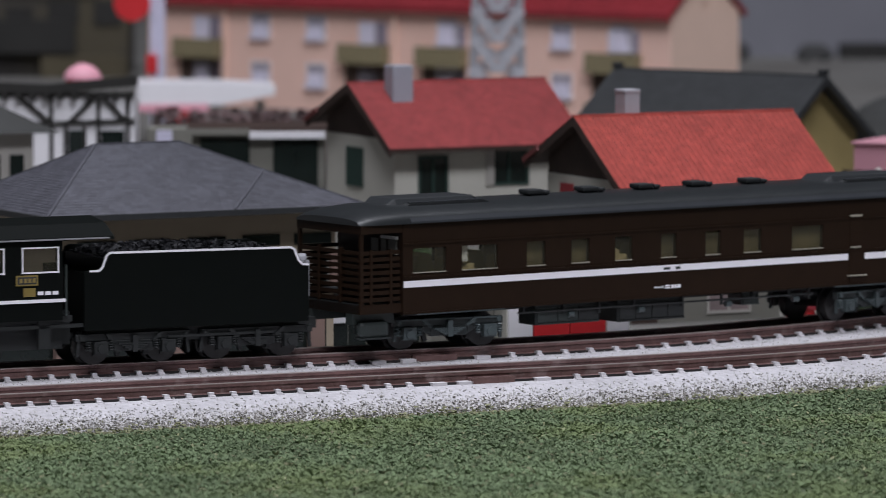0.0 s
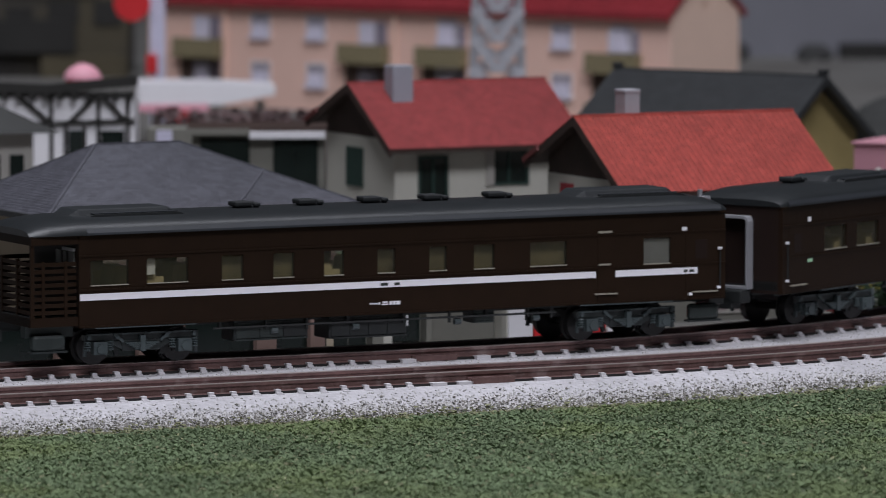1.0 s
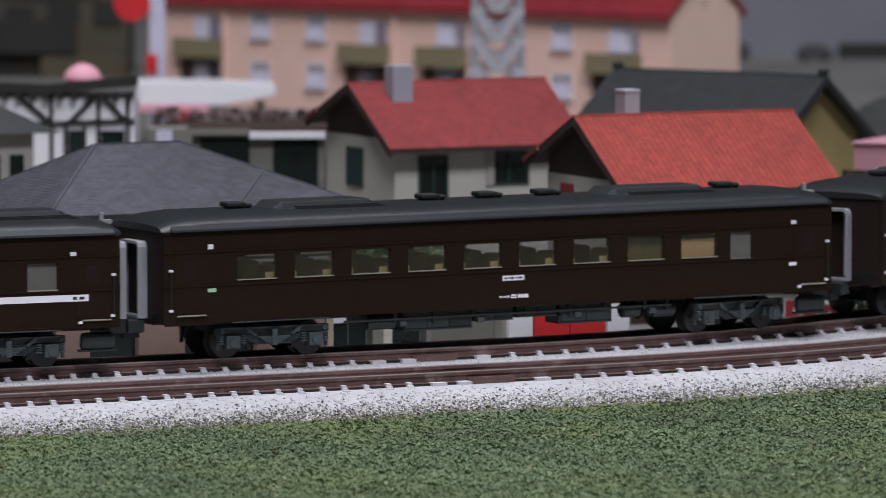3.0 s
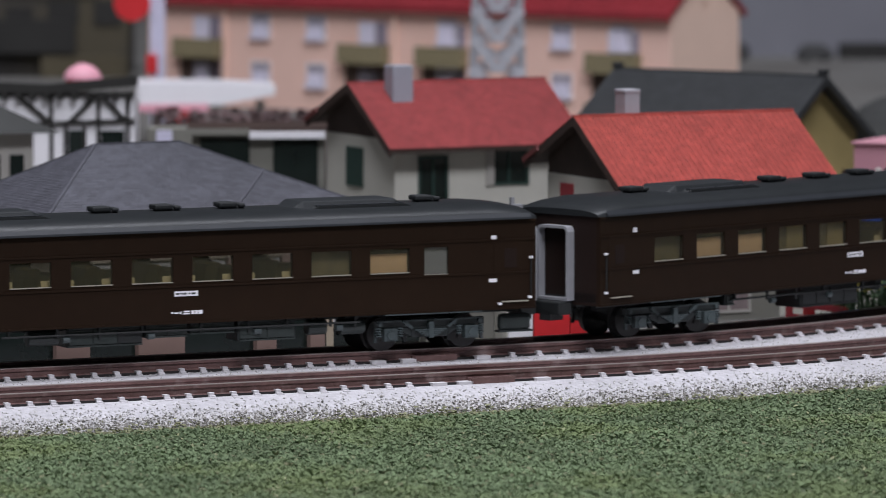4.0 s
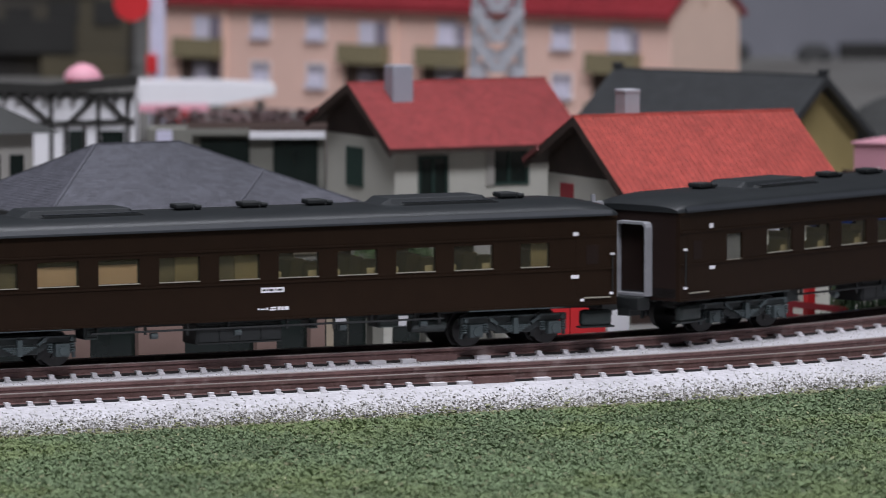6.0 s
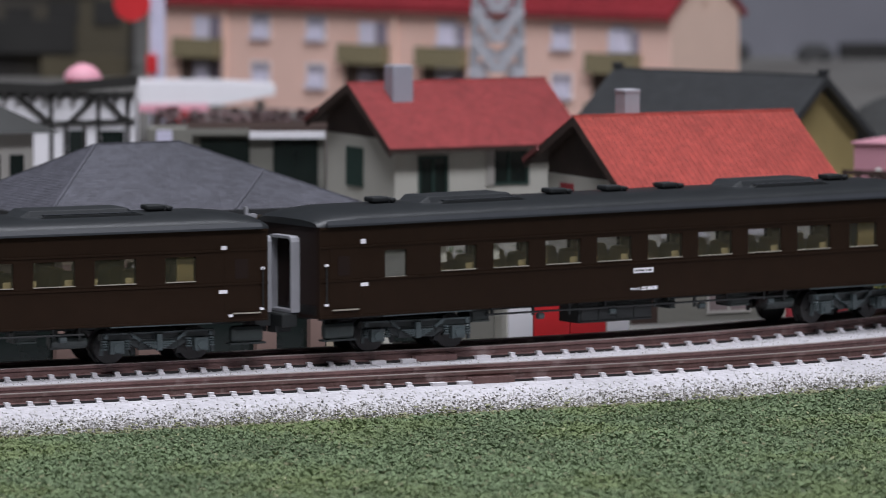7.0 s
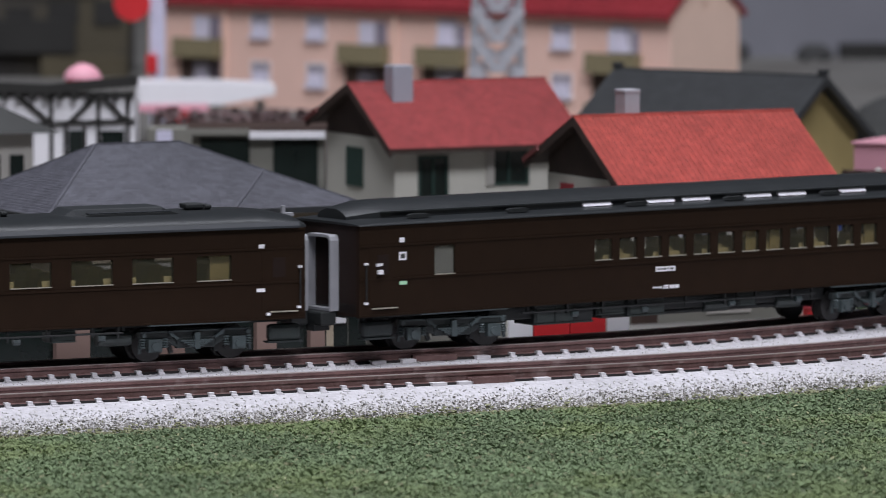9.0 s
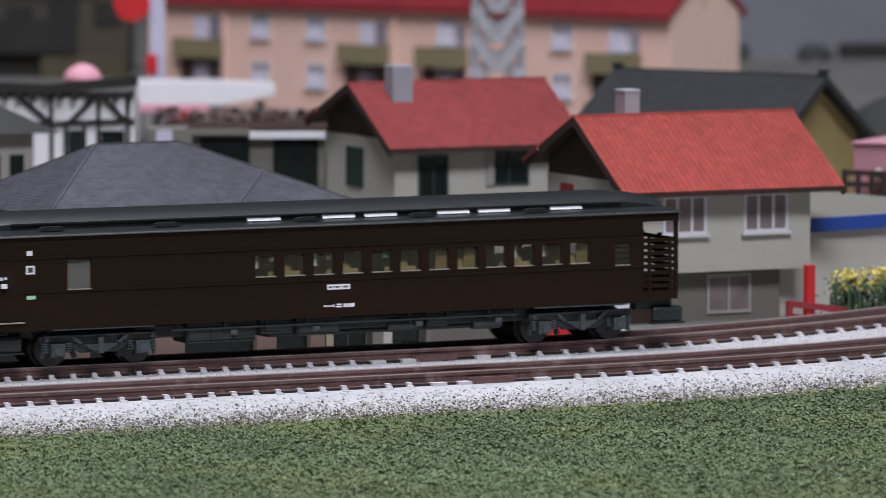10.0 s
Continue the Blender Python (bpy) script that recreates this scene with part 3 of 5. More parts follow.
    for x in vents:
        bm = boxes((x, x + 3.3, -1.5, 1.5, 24.75, 25.6), (x + 0.6, x + 4.7, -1.1, 1.1, 24.0, 25.0), (x + 3.5, x + 4.7, -1.6, 1.6, 24.7, 25.35))
        part("roof_ventilator", bm, "roof_dark", roof, bevel=0.25)
    if clerestory:
        sk, c0, c1 = clerestory
        bm = bmesh.new()
        secs = []
        for x, k, z in ((c0, 0.75, 22.9), (c0 + 5, 0.98, 23.5), (c0 + 9, 1.0, 23.6), (c1 - 8, 1.0, 23.6), (c1 - 3, 0.95, 23.1), (c1 + 0.6, 0.85, 22.3)):
            secs.append([(x, -5.6 * k, 22.2), (x, -5.6 * k, z), (x, -4.2 * k, z + 0.9 * k), (x, -2.0 * k, z + 1.6 * k), (x, 2.0 * k, z + 1.6 * k), (x, 4.2 * k, z + 0.9 * k), (x, 5.6 * k, z), (x, 5.6 * k, 22.2)])
        loft(bm, secs)
        cl = part("clerestory", bm, "roof", roof, "dark grey raised clerestory roof", smooth=True, bevel=0.15)
        cl.modifiers["edge"].harden_normals = True
        part("clerestory_eave", boxes((c0 + 6, c1 - 8, -6.1, -5.5, 23.42, 23.66), (c0 + 6, c1 - 8, 5.5, 6.1, 23.42, 23.66)), "roof", roof)
        for x, w in sk:
            # white colour and upward tilt stand in for the windows' glossy reflection
            part("skylight", loft(bmesh.new(), [[(xx, -5.58, 22.68), (xx, -6.15, 22.68), (xx, -6.05, 22.8), (xx, -5.7, 23.3), (xx, -5.58, 23.3)] for xx in (x + 1.3, x + 1.3 + w)]), "white", roof, "clerestory window strip, white to imitate its reflection")
        for x in (-54.2, -33.7, -8.3, 13.0, 34.5):
            part("torpedo_vent", loft(bmesh.new(), [[(xx, -7.9 + k * dy, 22.85 + k * dz) for dy, dz in ((-.5, -.35), (.5, -.35), (.5, .35), (-.5, .35))] for xx, k in ((x, .3), (x + 1, 1), (x + 4, 1), (x + 5, .3))]), "roof_dark", roof)
    # windows
    for (wx, w, b, t), f in zip(wins, fill):
        win = part("window", boxes((wx, wx + w, -HW + 0.25, -HW + 0.33, b, t)), "pane", c)
        win.visible_shadow = False
        part("sill", boxes((wx, wx + w, -HW - 0.14, -HW + 0.2, b - 0.02, b + 0.13)), "sill", win)
        win2 = part("window", boxes((wx, wx + w, HW - 0.33, HW - 0.25, b, t)), "pane", c)
        win2.visible_shadow = False
        if "b" in f:
            part("blind", boxes((wx + 0.1, wx + w - 0.1, -HW + 1.0, -HW + 1.15, b + 0.1, t - 0.9)), "blind", win, "drawn orange-tan blind")
        # added sheets: their colour imitates the dim olive haze inside the coach
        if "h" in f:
            part("window_fill", boxes((wx - 0.5, wx + w + 0.5, -8.35, -8.1, 8.6, 20.5)), "haze", win, "dim olive sheet standing in for the hazy, dim interior")
        if "g" in f:
            part("window_fill", boxes((wx + w * 0.45, wx + w + 0.5, -8.6, -8.4, 8.6, 20.5)), "interior", win, "tan sheet filling part of the window view")
        if "c" in f:
            part("curtain", boxes((wx + 0.1, wx + 0.1 + w * 0.24, -HW + 1.0, -HW + 1.2, b + 1.4, t - 0.1)), "curtain", win, "pale half-drawn curtain")
        if "l" in f:
            for k in range(4):
                part("louvre", boxes((wx, wx + w, -HW + 0.4, -HW + 0.8, b + 0.4 + k * 0.95, b + 0.9 + k * 0.95)), "coach", win)
            part("louvre_post", boxes((wx + w / 2 - 0.15, wx + w / 2 + 0.15, -HW + 0.35, -HW + 0.85, b, t)), "coach", win)
        if "w" in f:
            part("frosted_pane", boxes((wx, wx + w, -HW + 0.5, -HW + 0.62, b, t)), "frost", win, "grey frosted pane")
    x = -53.1 + 10.75
    while x < b1 - 10:
        for sy in (-1, 1):
            lo, hi = sorted((sy * 2.4, sy * 7.9))
            bm = bmesh.new()
            loft(bm, [[(x + u, yy, z) for u, z in ((-2.9, 8.6), (2.9, 8.6), (2.9, 11.4), (1.9, 11.7), (1.3, 15.0), (0.8, 15.3), (-0.8, 15.3), (-1.3, 15.0), (-1.9, 11.7), (-2.9, 11.4))] for yy in (lo, hi)])
            yy = -7.95 if sy < 0 else 7.6
            for u in (-2.9, 1.4):
                box(bm, x + u, x + u + 1.5, yy, yy + 0.35, 11.7, 14.3)
            part("seat", bm, "seat", c, "khaki moulded back-to-back seats")
        x += 10.75
    part("lining", side_wall(wins, b0 + 1, b1 - 1, 8.6, 21.2, HW - 1.4, HW - 0.95), "lining", c, "khaki interior lining")
    # pale surfaces added as reflectors to brighten the seats and lining
    part("inner_floor", boxes((b0 + 1, b1 - 1, -HW + 1.0, HW - 1.4, 8.62, 8.8)), "lining", c, "khaki interior floor, added to bounce light inside")
    part("inner_ceiling", boxes((b0 + 1, b1 - 1, -HW + 1.0, HW - 1.0, 20.9, 21.2)), "lining", c)
    for x in blanks:
        part("door", boxes((x, x + 3.2, -HW - 0.1, -HW + 0.1, 7.0, 18.0)), "coach", c)
        part("hinge", boxes((x, x + 2.4, -HW - 0.3, -HW, 13.1, 13.35), (x, x + 2.6, -HW - 0.3, -HW, 18.6, 18.95)), "sill", c)
        part("foot_rung", boxes((x - 0.6, x + 3.6, -HW - 0.5, -HW, 8.1, 8.3)), "sill", c)
    if stripe:
        for k, (a, w) in enumerate(((-0.6, 1.4), (2.0, 1.0), (57.4, 0.7), (58.5, 0.9))):
            part("lettering", boxes((a, a + w, -HW - 0.12, -HW - 0.09, 11.3, 11.75)), "under", c)
    for a, b in stripe:
        part("stripe", boxes((a, b, -HW - 0.09, -HW, 11.0, 12.1)), "white", c, "white waistline stripe")
    lx = -2.1 if clerestory else 0.0
    if not stripe:
        part("name_panel", boxes((lx - 0.9, lx + 3.3, -HW - 0.07, -HW, 11.05, 11.9)), "white", c, "white panel with unreadable small lettering")
        for k, (a, w) in enumerate(((-0.6, 0.5), (0.1, 0.35), (0.6, 0.7), (1.6, 0.3), (2.1, 0.8))):
            part("lettering", boxes((lx + a, lx + a + w, -HW - 0.1, -HW - 0.07, 11.32 + 0.06 * (k % 2), 11.62)), "under", c)
    nx = lx - (2.5 if stripe else 1.5)
    for k, (a, w, z0, z1) in enumerate(((0.0, 0.35, 8.2, 8.5), (0.5, 0.9, 8.22, 8.42), (1.55, 0.3, 8.15, 8.55), (2.15, 1.2, 8.05, 8.28), (2.3, 1.0, 8.4, 8.65), (3.6, 0.55, 8.05, 8.65), (4.25, 0.5, 8.05, 8.65), (4.85, 0.75, 8.05, 8.65))):
        part("number_panel", boxes((nx + a, nx + a + w, -HW - 0.07, -HW, z0, z1)), "white", c)
    if left_fit:
        part("marking", boxes((-56.9, -55.9, -HW - 0.08, -HW, 18.7, 19.5)), "white", c)
        part("marking", boxes((-56.9, -55.4, -HW - 0.08, -HW, 11.6, 12.2)), "green_mark" if green else "white", c)
        part("grab_iron", rod(bmesh.new(), (-63.8, -HW - 0.35, 9.0), (-63.8, -HW - 0.35, 15.4), 0.12, 6), "under_dark", c)
        for z in (8.8, 15.4):
            part("grab_bracket", boxes((-64.1, -63.5, -HW - 0.45, -HW, z - 0.2, z + 0.2)), "white", c)
        part("door_step", boxes((-62.6, -57.4, -HW - 0.4, -HW, 7.75, 7.95)), "sill", c)
        part("door", boxes((b0 + 2.0, b0 + 7.8, -HW - 0.06, -HW + 0.1, 8.2, 18.6)), "coach", c)
        part("door_window", boxes((b0 + 3.6, b0 + 5.9, -HW - 0.11, -HW - 0.02, 13.6, 16.8)), "coach_end", c)
    if clerestory:
        lp = part("tail_lamp", boxes((-61.5, -60.6, -HW - 0.7, -HW, 13.6, 14.3), (-61.7, -61.25, -HW - 0.5, -HW, 14.9, 15.4), (-60.9, -60.5, -HW - 0.4, -HW, 15.0, 15.4)), "white", c, "small pale tail lamp")
        mk = part("marking", boxes((-57.0, -55.5, -HW - 0.08, -HW, 15.7, 17.1)), "white", c)
        part("marking_print", boxes((-56.7, -55.8, -HW - 0.11, -HW - 0.07, 16.0, 16.8)), "print", mk)
    if right_fit:
        part("marking", boxes((57.0, 58.0, -HW - 0.08, -HW, 18.2, 19.1)), "white", c)
        if not stripe:
            part("marking", boxes((56.6, 58.1, -HW - 0.08, -HW, 11.2, 11.8)), "white", c)
        part("grab_iron", rod(bmesh.new(), (64.4, -HW - 0.35, 8.6), (64.4, -HW - 0.35, 15.4), 0.12, 6), "under_dark", c)
        for x, z in ((64.4, 15.2), (58.6, 7.5), (64.2, 8.5)):
            part("grab_bracket", boxes((x - 0.3, x + 0.3, -HW - 0.45, -HW, z - 0.2, z + 0.2)), "white", c)
        part("door_step", boxes((59.0, 64.0, -HW - 0.4, -HW, 7.75, 7.95)), "sill", c)
        part("door", boxes((b1 - 7.8, b1 - 2.0, -HW - 0.06, -HW + 0.1, 8.2, 18.6)), "coach", c)
        part("door_window", boxes((b1 - 5.9, b1 - 3.6, -HW - 0.11, -HW - 0.02, 13.6, 16.8)), "coach_end", c)
    # gangways
    for x, on, sgn in ((b0, deck != "left", -1), (b1, deck != "right", 1)):
        if not on:
            continue
        a, b = sorted((x, x + sgn * (1.7 if sgn < 0 else 3.3)))
        bm = bmesh.new()
        lip = [(3.6, 7.2), (3.6, 19.0), (3.35, 19.7), (2.8, 19.95), (-2.8, 19.95), (-3.35, 19.7), (-3.6, 19.0), (-3.6, 7.2)]
        inner = [(3.2, 7.65), (3.2, 18.9), (3.0, 19.3), (2.6, 19.5), (-2.6, 19.5), (-3.0, 19.3), (-3.2, 18.9), (-3.2, 7.65)]
        loft(bm, [[(a, *q) for q in lip], [(b, *q) for q in lip], [(b, *q) for q in inner], [(a, *q) for q in inner], [(a, *q) for q in lip]], caps=False)
        gw = part("gangway", bm, "gangway", c, "light grey gangway frame with rounded top")
        lo, hi = sorted((x + sgn * 0.05, x - sgn * 0.25))
        part("corridor_door", boxes((lo, hi, -2.0, 3.2, 8.0, 19.4)), "coach_end", gw)
        part("door_jamb", boxes((lo, hi, -2.5, -2.05, 8.0, 19.4)), "gangway", gw)
        lo, hi = sorted((x + sgn * 0.3, x + sgn * 3.4))
        part("coupler", boxes((lo, hi, -1.3, 1.3, 3.8, 5.6)), "under_dark", c)
        part("end_beam", boxes((lo, hi, -3.4, 3.4, 4.8, 7.1)), "under_dark", c, bevel=0.3)
    if deck != "right":
        part("lamp_bracket", boxes((b1 - 0.4, b1 + 0.2, -1.2, -0.5, 23.4, 24.7), (b1 - 0.4, b1 + 1.6, -1.6, -0.2, 22.9, 23.5)), "gangway", c, "pale grey vent pipe at the roof end")
    if deck:
        sg = -1 if deck == "left" else 1
        xa, xb = (x0, b0) if deck == "left" else (b1, x1)
        part("platform", boxes((xa, xb, -HW + 0.4, HW - 0.4, 6.9, 8.4)), "coach", c)
        for yv in (-HW + 0.1, HW - 0.5):
            part("valance", boxes((xa, xb, yv, yv + 0.4, 20.3, 21.75)), "coach", c)
        ex = xa if deck == "left" else xb - 0.4
        part("valance", boxes((ex, ex + 0.4, -HW + 0.5, HW - 0.5, 20.3, 21.75)), "coach", c)
        rail_x = xa + 0.3 if deck == "left" else xb - 0.3
        for k in range(8):
            z = 8.9 + k * 1.12
            for sy in (-1, 1):
                part("railing_slat", boxes((xa + 0.3, xb - 0.3, sy * (HW - 0.6) - 0.15, sy * (HW - 0.6) + 0.15, z, z + 0.66)), "coach", c)
            part("railing_slat", boxes((rail_x - 0.15, rail_x + 0.15, -HW + 0.6, HW - 0.6, z, z + 0.66)), "coach", c)
        for yy in (-HW + 0.6, -3.2, 3.2, HW - 0.6):
            part("railing_post", boxes((rail_x - 0.3, rail_x + 0.3, yy - 0.3, yy + 0.3, 8.4, 20.3 if abs(yy) > 5 else 17.8)), "coach", c)
        for xx in ((xa + xb) / 2 - 2, (xa + xb) / 2 + 2):
            part("railing_post", boxes((xx - 0.25, xx + 0.25, -HW + 0.3, -HW + 0.8, 8.4, 17.6)), "coach", c)
        part("platform_bulkhead", boxes(((b0 - 0.1) if deck == "left" else b1 - 0.2, (b0 + 0.2) if deck == "left" else b1 + 0.1, -3.2, 3.2, 8.4, 20)), "coach_end", c)
        if deck == "left":
            # plain white strip, with a thinner one below it
            part("bulkhead_trim", boxes((b0 - 0.4, b0 - 0.02, -8.2, -3.6, 19.0, 19.5)), "white", c, "white strip high on the platform bulkhead")
            part("bulkhead_trim", boxes((b0 - 0.3, b0 - 0.02, -8.2, -3.6, 16.5, 16.72)), "sill", c)
            for ya, yb in ((-8.1, -5.6), (-4.9, -3.5), (-2.6, -0.6)):
                part("bulkhead_pane", boxes((b0 - 0.22, b0 - 0.12, ya, yb, 16.75, 18.9)), "frost", c, "grey pane in the platform bulkhead")
        else:
            part("bulkhead_trim", boxes((b1 + 0.3, b1 + 0.7, -5.6, -4.6, 17.4, 20.6)), "gangway", c)
        for k in (-1, 1):
            part("buffer_beam", boxes((min(xa, xb), max(xa, xb), k * 6 - 1.0, k * 6 + 1.0, 5.0, 6.9)), "under", c)
    # underframe
    part("truss", boxes((b0 + 2, b1 - 2, -2.2, 2.2, 5.8, 7.0)), "under_dark", c)
    for sy in (-1, 1):
        part("side_sill", boxes((b0 + 2, b1 - 2, *sorted((sy * 6.0, sy * 6.8)), 5.9, 7.0)), "under_dark", c)
    if clerestory:
        part("underfloor_tank", boxes((-37, 36, -7.6, 7.0, 4.1, 6.4), (-13, 31, -7.4, 6.8, 3.3, 4.1)), "under_dark", c, bevel=0.3)
    for a, b, z, d in boxes_under:
        if b - a < 7 and z < 3.9:
            part("air_cylinder", rod(bmesh.new(), (a, -7.0, z + 1.3), (b, -7.0, z + 1.3), 1.3, 14), "under", c, "grey air cylinder", bevel=0.3)
            part("hanger", boxes((a + 1, a + 1.5, -7.4, -6.8, z + 2.2, 7.0), (b - 1.5, b - 1, -7.4, -6.8, z + 2.2, 7.0)), "under_dark", c)
            continue
        dim = b - a > 13.6
        q = part("equipment_box", boxes((a, b, -8.4, -8.4 + d, z, 6.6)), "under_dark" if dim else "under_mid", c, bevel=0.25)
        n = max(1, int((b - a) / 3.6))
        for k in range(n):
            e = (b - a - 0.6) / n
            part("equipment_lid", boxes((a + 0.4 + k * e, a + 0.2 + (k + 1) * e, -8.58, -8.38, z + 0.45, 6.0)), "under_dark" if dim or k % 3 == 2 else "under", q)
        part("equipment_rib", boxes((a + 0.2, b - 0.2, -8.7, -8.4, z + 0.05, z + 0.3)), "under_dark" if dim else "under", q)
    part("train_pipe", rod(bmesh.new(), (-31, -8.9, 5.4), (33, -8.9, 5.4), 0.2, 6), "under_dark", c, "thin black train pipe")
    for k, x in enumerate((-30, -21.5, -14, -6.5, 4, 12.6, 19.5, 27.5, 32)):
        part("pipe_hanger", boxes((x, x + 0.4, -9.0, -8.6, 5.2 - 0.35 * (k % 3), 6.9)), "under_dark", c)
        if k % 2:
            part("valve", rod(bmesh.new(), (x + 1.2, -8.6, 4.6), (x + 2.4, -8.6, 4.6), 0.55, 8), "cast", c)
    for sx in (-1, 1):
        bx = -43.4 if sx < 0 else (44.8 if clerestory else 46.3)
        part("footboard", boxes((bx - 9, bx + 9, -HW - 0.15, -HW + 0.5, 6.3, 6.48)), "cast", c)
        if sx not in tank:
            continue
        ex = -60.0 if sx < 0 else 62.4
        part("end_step", boxes((ex - 3.0, ex + 3.0, -8.2, -6.6, 2.7, 5.6)), "under_mid" if clerestory else "under", c, bevel=0.7)
        part("step_tread", boxes((ex - 3.2, ex + 3.2, -8.4, -6.6, 2.5, 2.8)), "under_mid", c)
    bs, ws = [], []
    for sx in (-1, 1):
        bx = -43.4 if sx < 0 else (44.8 if clerestory else 46.3)
        b, w = bogie(c, bx, red=red and sx > 0)
        bs.append((b, bx))
        ws += w
    return c, bs, ws


def run(made, behind, half=46.5):
    c, bs, ws = made
    MOVING.append((c, behind, half, bs, ws))
    return c


UND = ((-27, -13.4, 3.0, 5), (-9.5, 5, 2.6, 6), (17.5, 21.5, 4.1, 4))
W1 = [(-53.3, 6.8), (-43.2, 7.4), (-29.7, 3.9), (-20.3, 3.8), (-11.0, 3.7), (-1.1, 3.3), (8.6, 3.3), (17.0, 3.9), (27.7, 7.0), (49.6, 5.2, 12.9, 17.4)]
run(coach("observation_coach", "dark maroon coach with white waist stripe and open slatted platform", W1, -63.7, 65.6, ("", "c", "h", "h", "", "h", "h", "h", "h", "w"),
          blanks=(40.7,), stripe=((-55.2, 40.3), (44.1, 60.1)), deck="left", ac=((-55.2, 21.0), (39.0, 21.0)), vents=(-23.5, -11.7, 0.3, 11.8, 24.0), left_fit=False, boxes_under=UND), 0.0)
W2 = [(-51.4 + 10.75 * k, 7.3) for k in range(9)] + [(44.6, 4.4, 12.8, 17.5)]
run(coach("passenger_coach", "dark maroon passenger coach with wide windows", W2, -65.0, 65.4, ("", "", "", "", "", "", "", "h", "bh", "w"),
          tank=(1,), ac=((-42.4, 21.6), (22.6, 21.8)), vents=(-49.0, -11.9, -0.8, 10.8, 46.8), green=True, boxes_under=((-26, -20.5, 3.6, 5), (-19.5, -6, 3.2, 6), (-5.5, 2, 4.2, 4), (2.5, 10.5, 4.5, 4), (11, 21.5, 3.0, 5), (24, 27.5, 3.4, 4), (30, 34.5, 3.2, 5))), PITCH)
W3 = [(-51.4 + 10.75 * k, 7.3) for k in range(9)] + [(47.1, 5.4)]
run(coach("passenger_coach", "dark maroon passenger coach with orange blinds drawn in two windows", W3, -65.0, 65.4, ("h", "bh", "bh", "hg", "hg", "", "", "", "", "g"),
          tank=(1,), ac=((-42.0, 22.6), (23.2, 22.2)), vents=(-48.6, -12.6, -0.6, 11.4, 47.2), boxes_under=((-32, -29.5, 4.4, 4), (-12, 3.5, 2.7, 6), (8.5, 10, 4.6, 4), (21, 25, 4.2, 4), (27.5, 34, 2.9, 5))), 2 * PITCH)
W4 = [(-52.0, 4.3, 12.8, 17.4)] + [(-40.8 + 10.75 * k, 7.3) for k in range(8)] + [(45.9, 6.2)]
run(coach("passenger_coach", "dark maroon passenger coach with khaki seats behind clear windows", W4, -65.0, 65.4, ("w", "c", "c", "", "", "", "", "", "", "g"),
          ac=((-41.6, 21.4), (24.2, 20.6)), vents=(-49.0, -12.6, -0.8, 11.2, 47.4), boxes_under=((-34, -30, 4.2, 4), (-11.5, 4, 2.8, 6), (7.5, 9, 4.4, 4), (20.5, 25, 4.1, 4), (29, 35, 3.0, 5))), 3 * PITCH)
W5 = [(-49.7, 4.2, 12.9, 17.8)] + [(-16.1 + 5.34 * k, 3.7, 13.6, 17.2) for k in range(12)] + [(51.2, 2.9, 13.0, 17.0)]
SKY = [(-17.1, 6.0), (-3.4, 6.0), (4.4, 6.0), (18.0, 6.0), (25.7, 6.0), (39.4, 6.0)]
run(coach("clerestory_coach", "dark maroon rear coach with clerestory roof and open platform", W5, -65.0, 63.6, ("w", "c", "", "c", "", "", "", "g", "g", "", "c", "c", "g", "l"),
          deck="right", clerestory=(SKY, -64.0, 62.5), green=True, right_fit=False, red=True, boxes_under=((-28, -15.5, 3.0, 6), (-14.8, -8.8, 4.0, 5), (-8, 0, 3.4, 5), (9, 14.5, 3.2, 5), (16, 20, 4.0, 4), (25, 30.5, 3.0, 5))), 4 * PITCH)


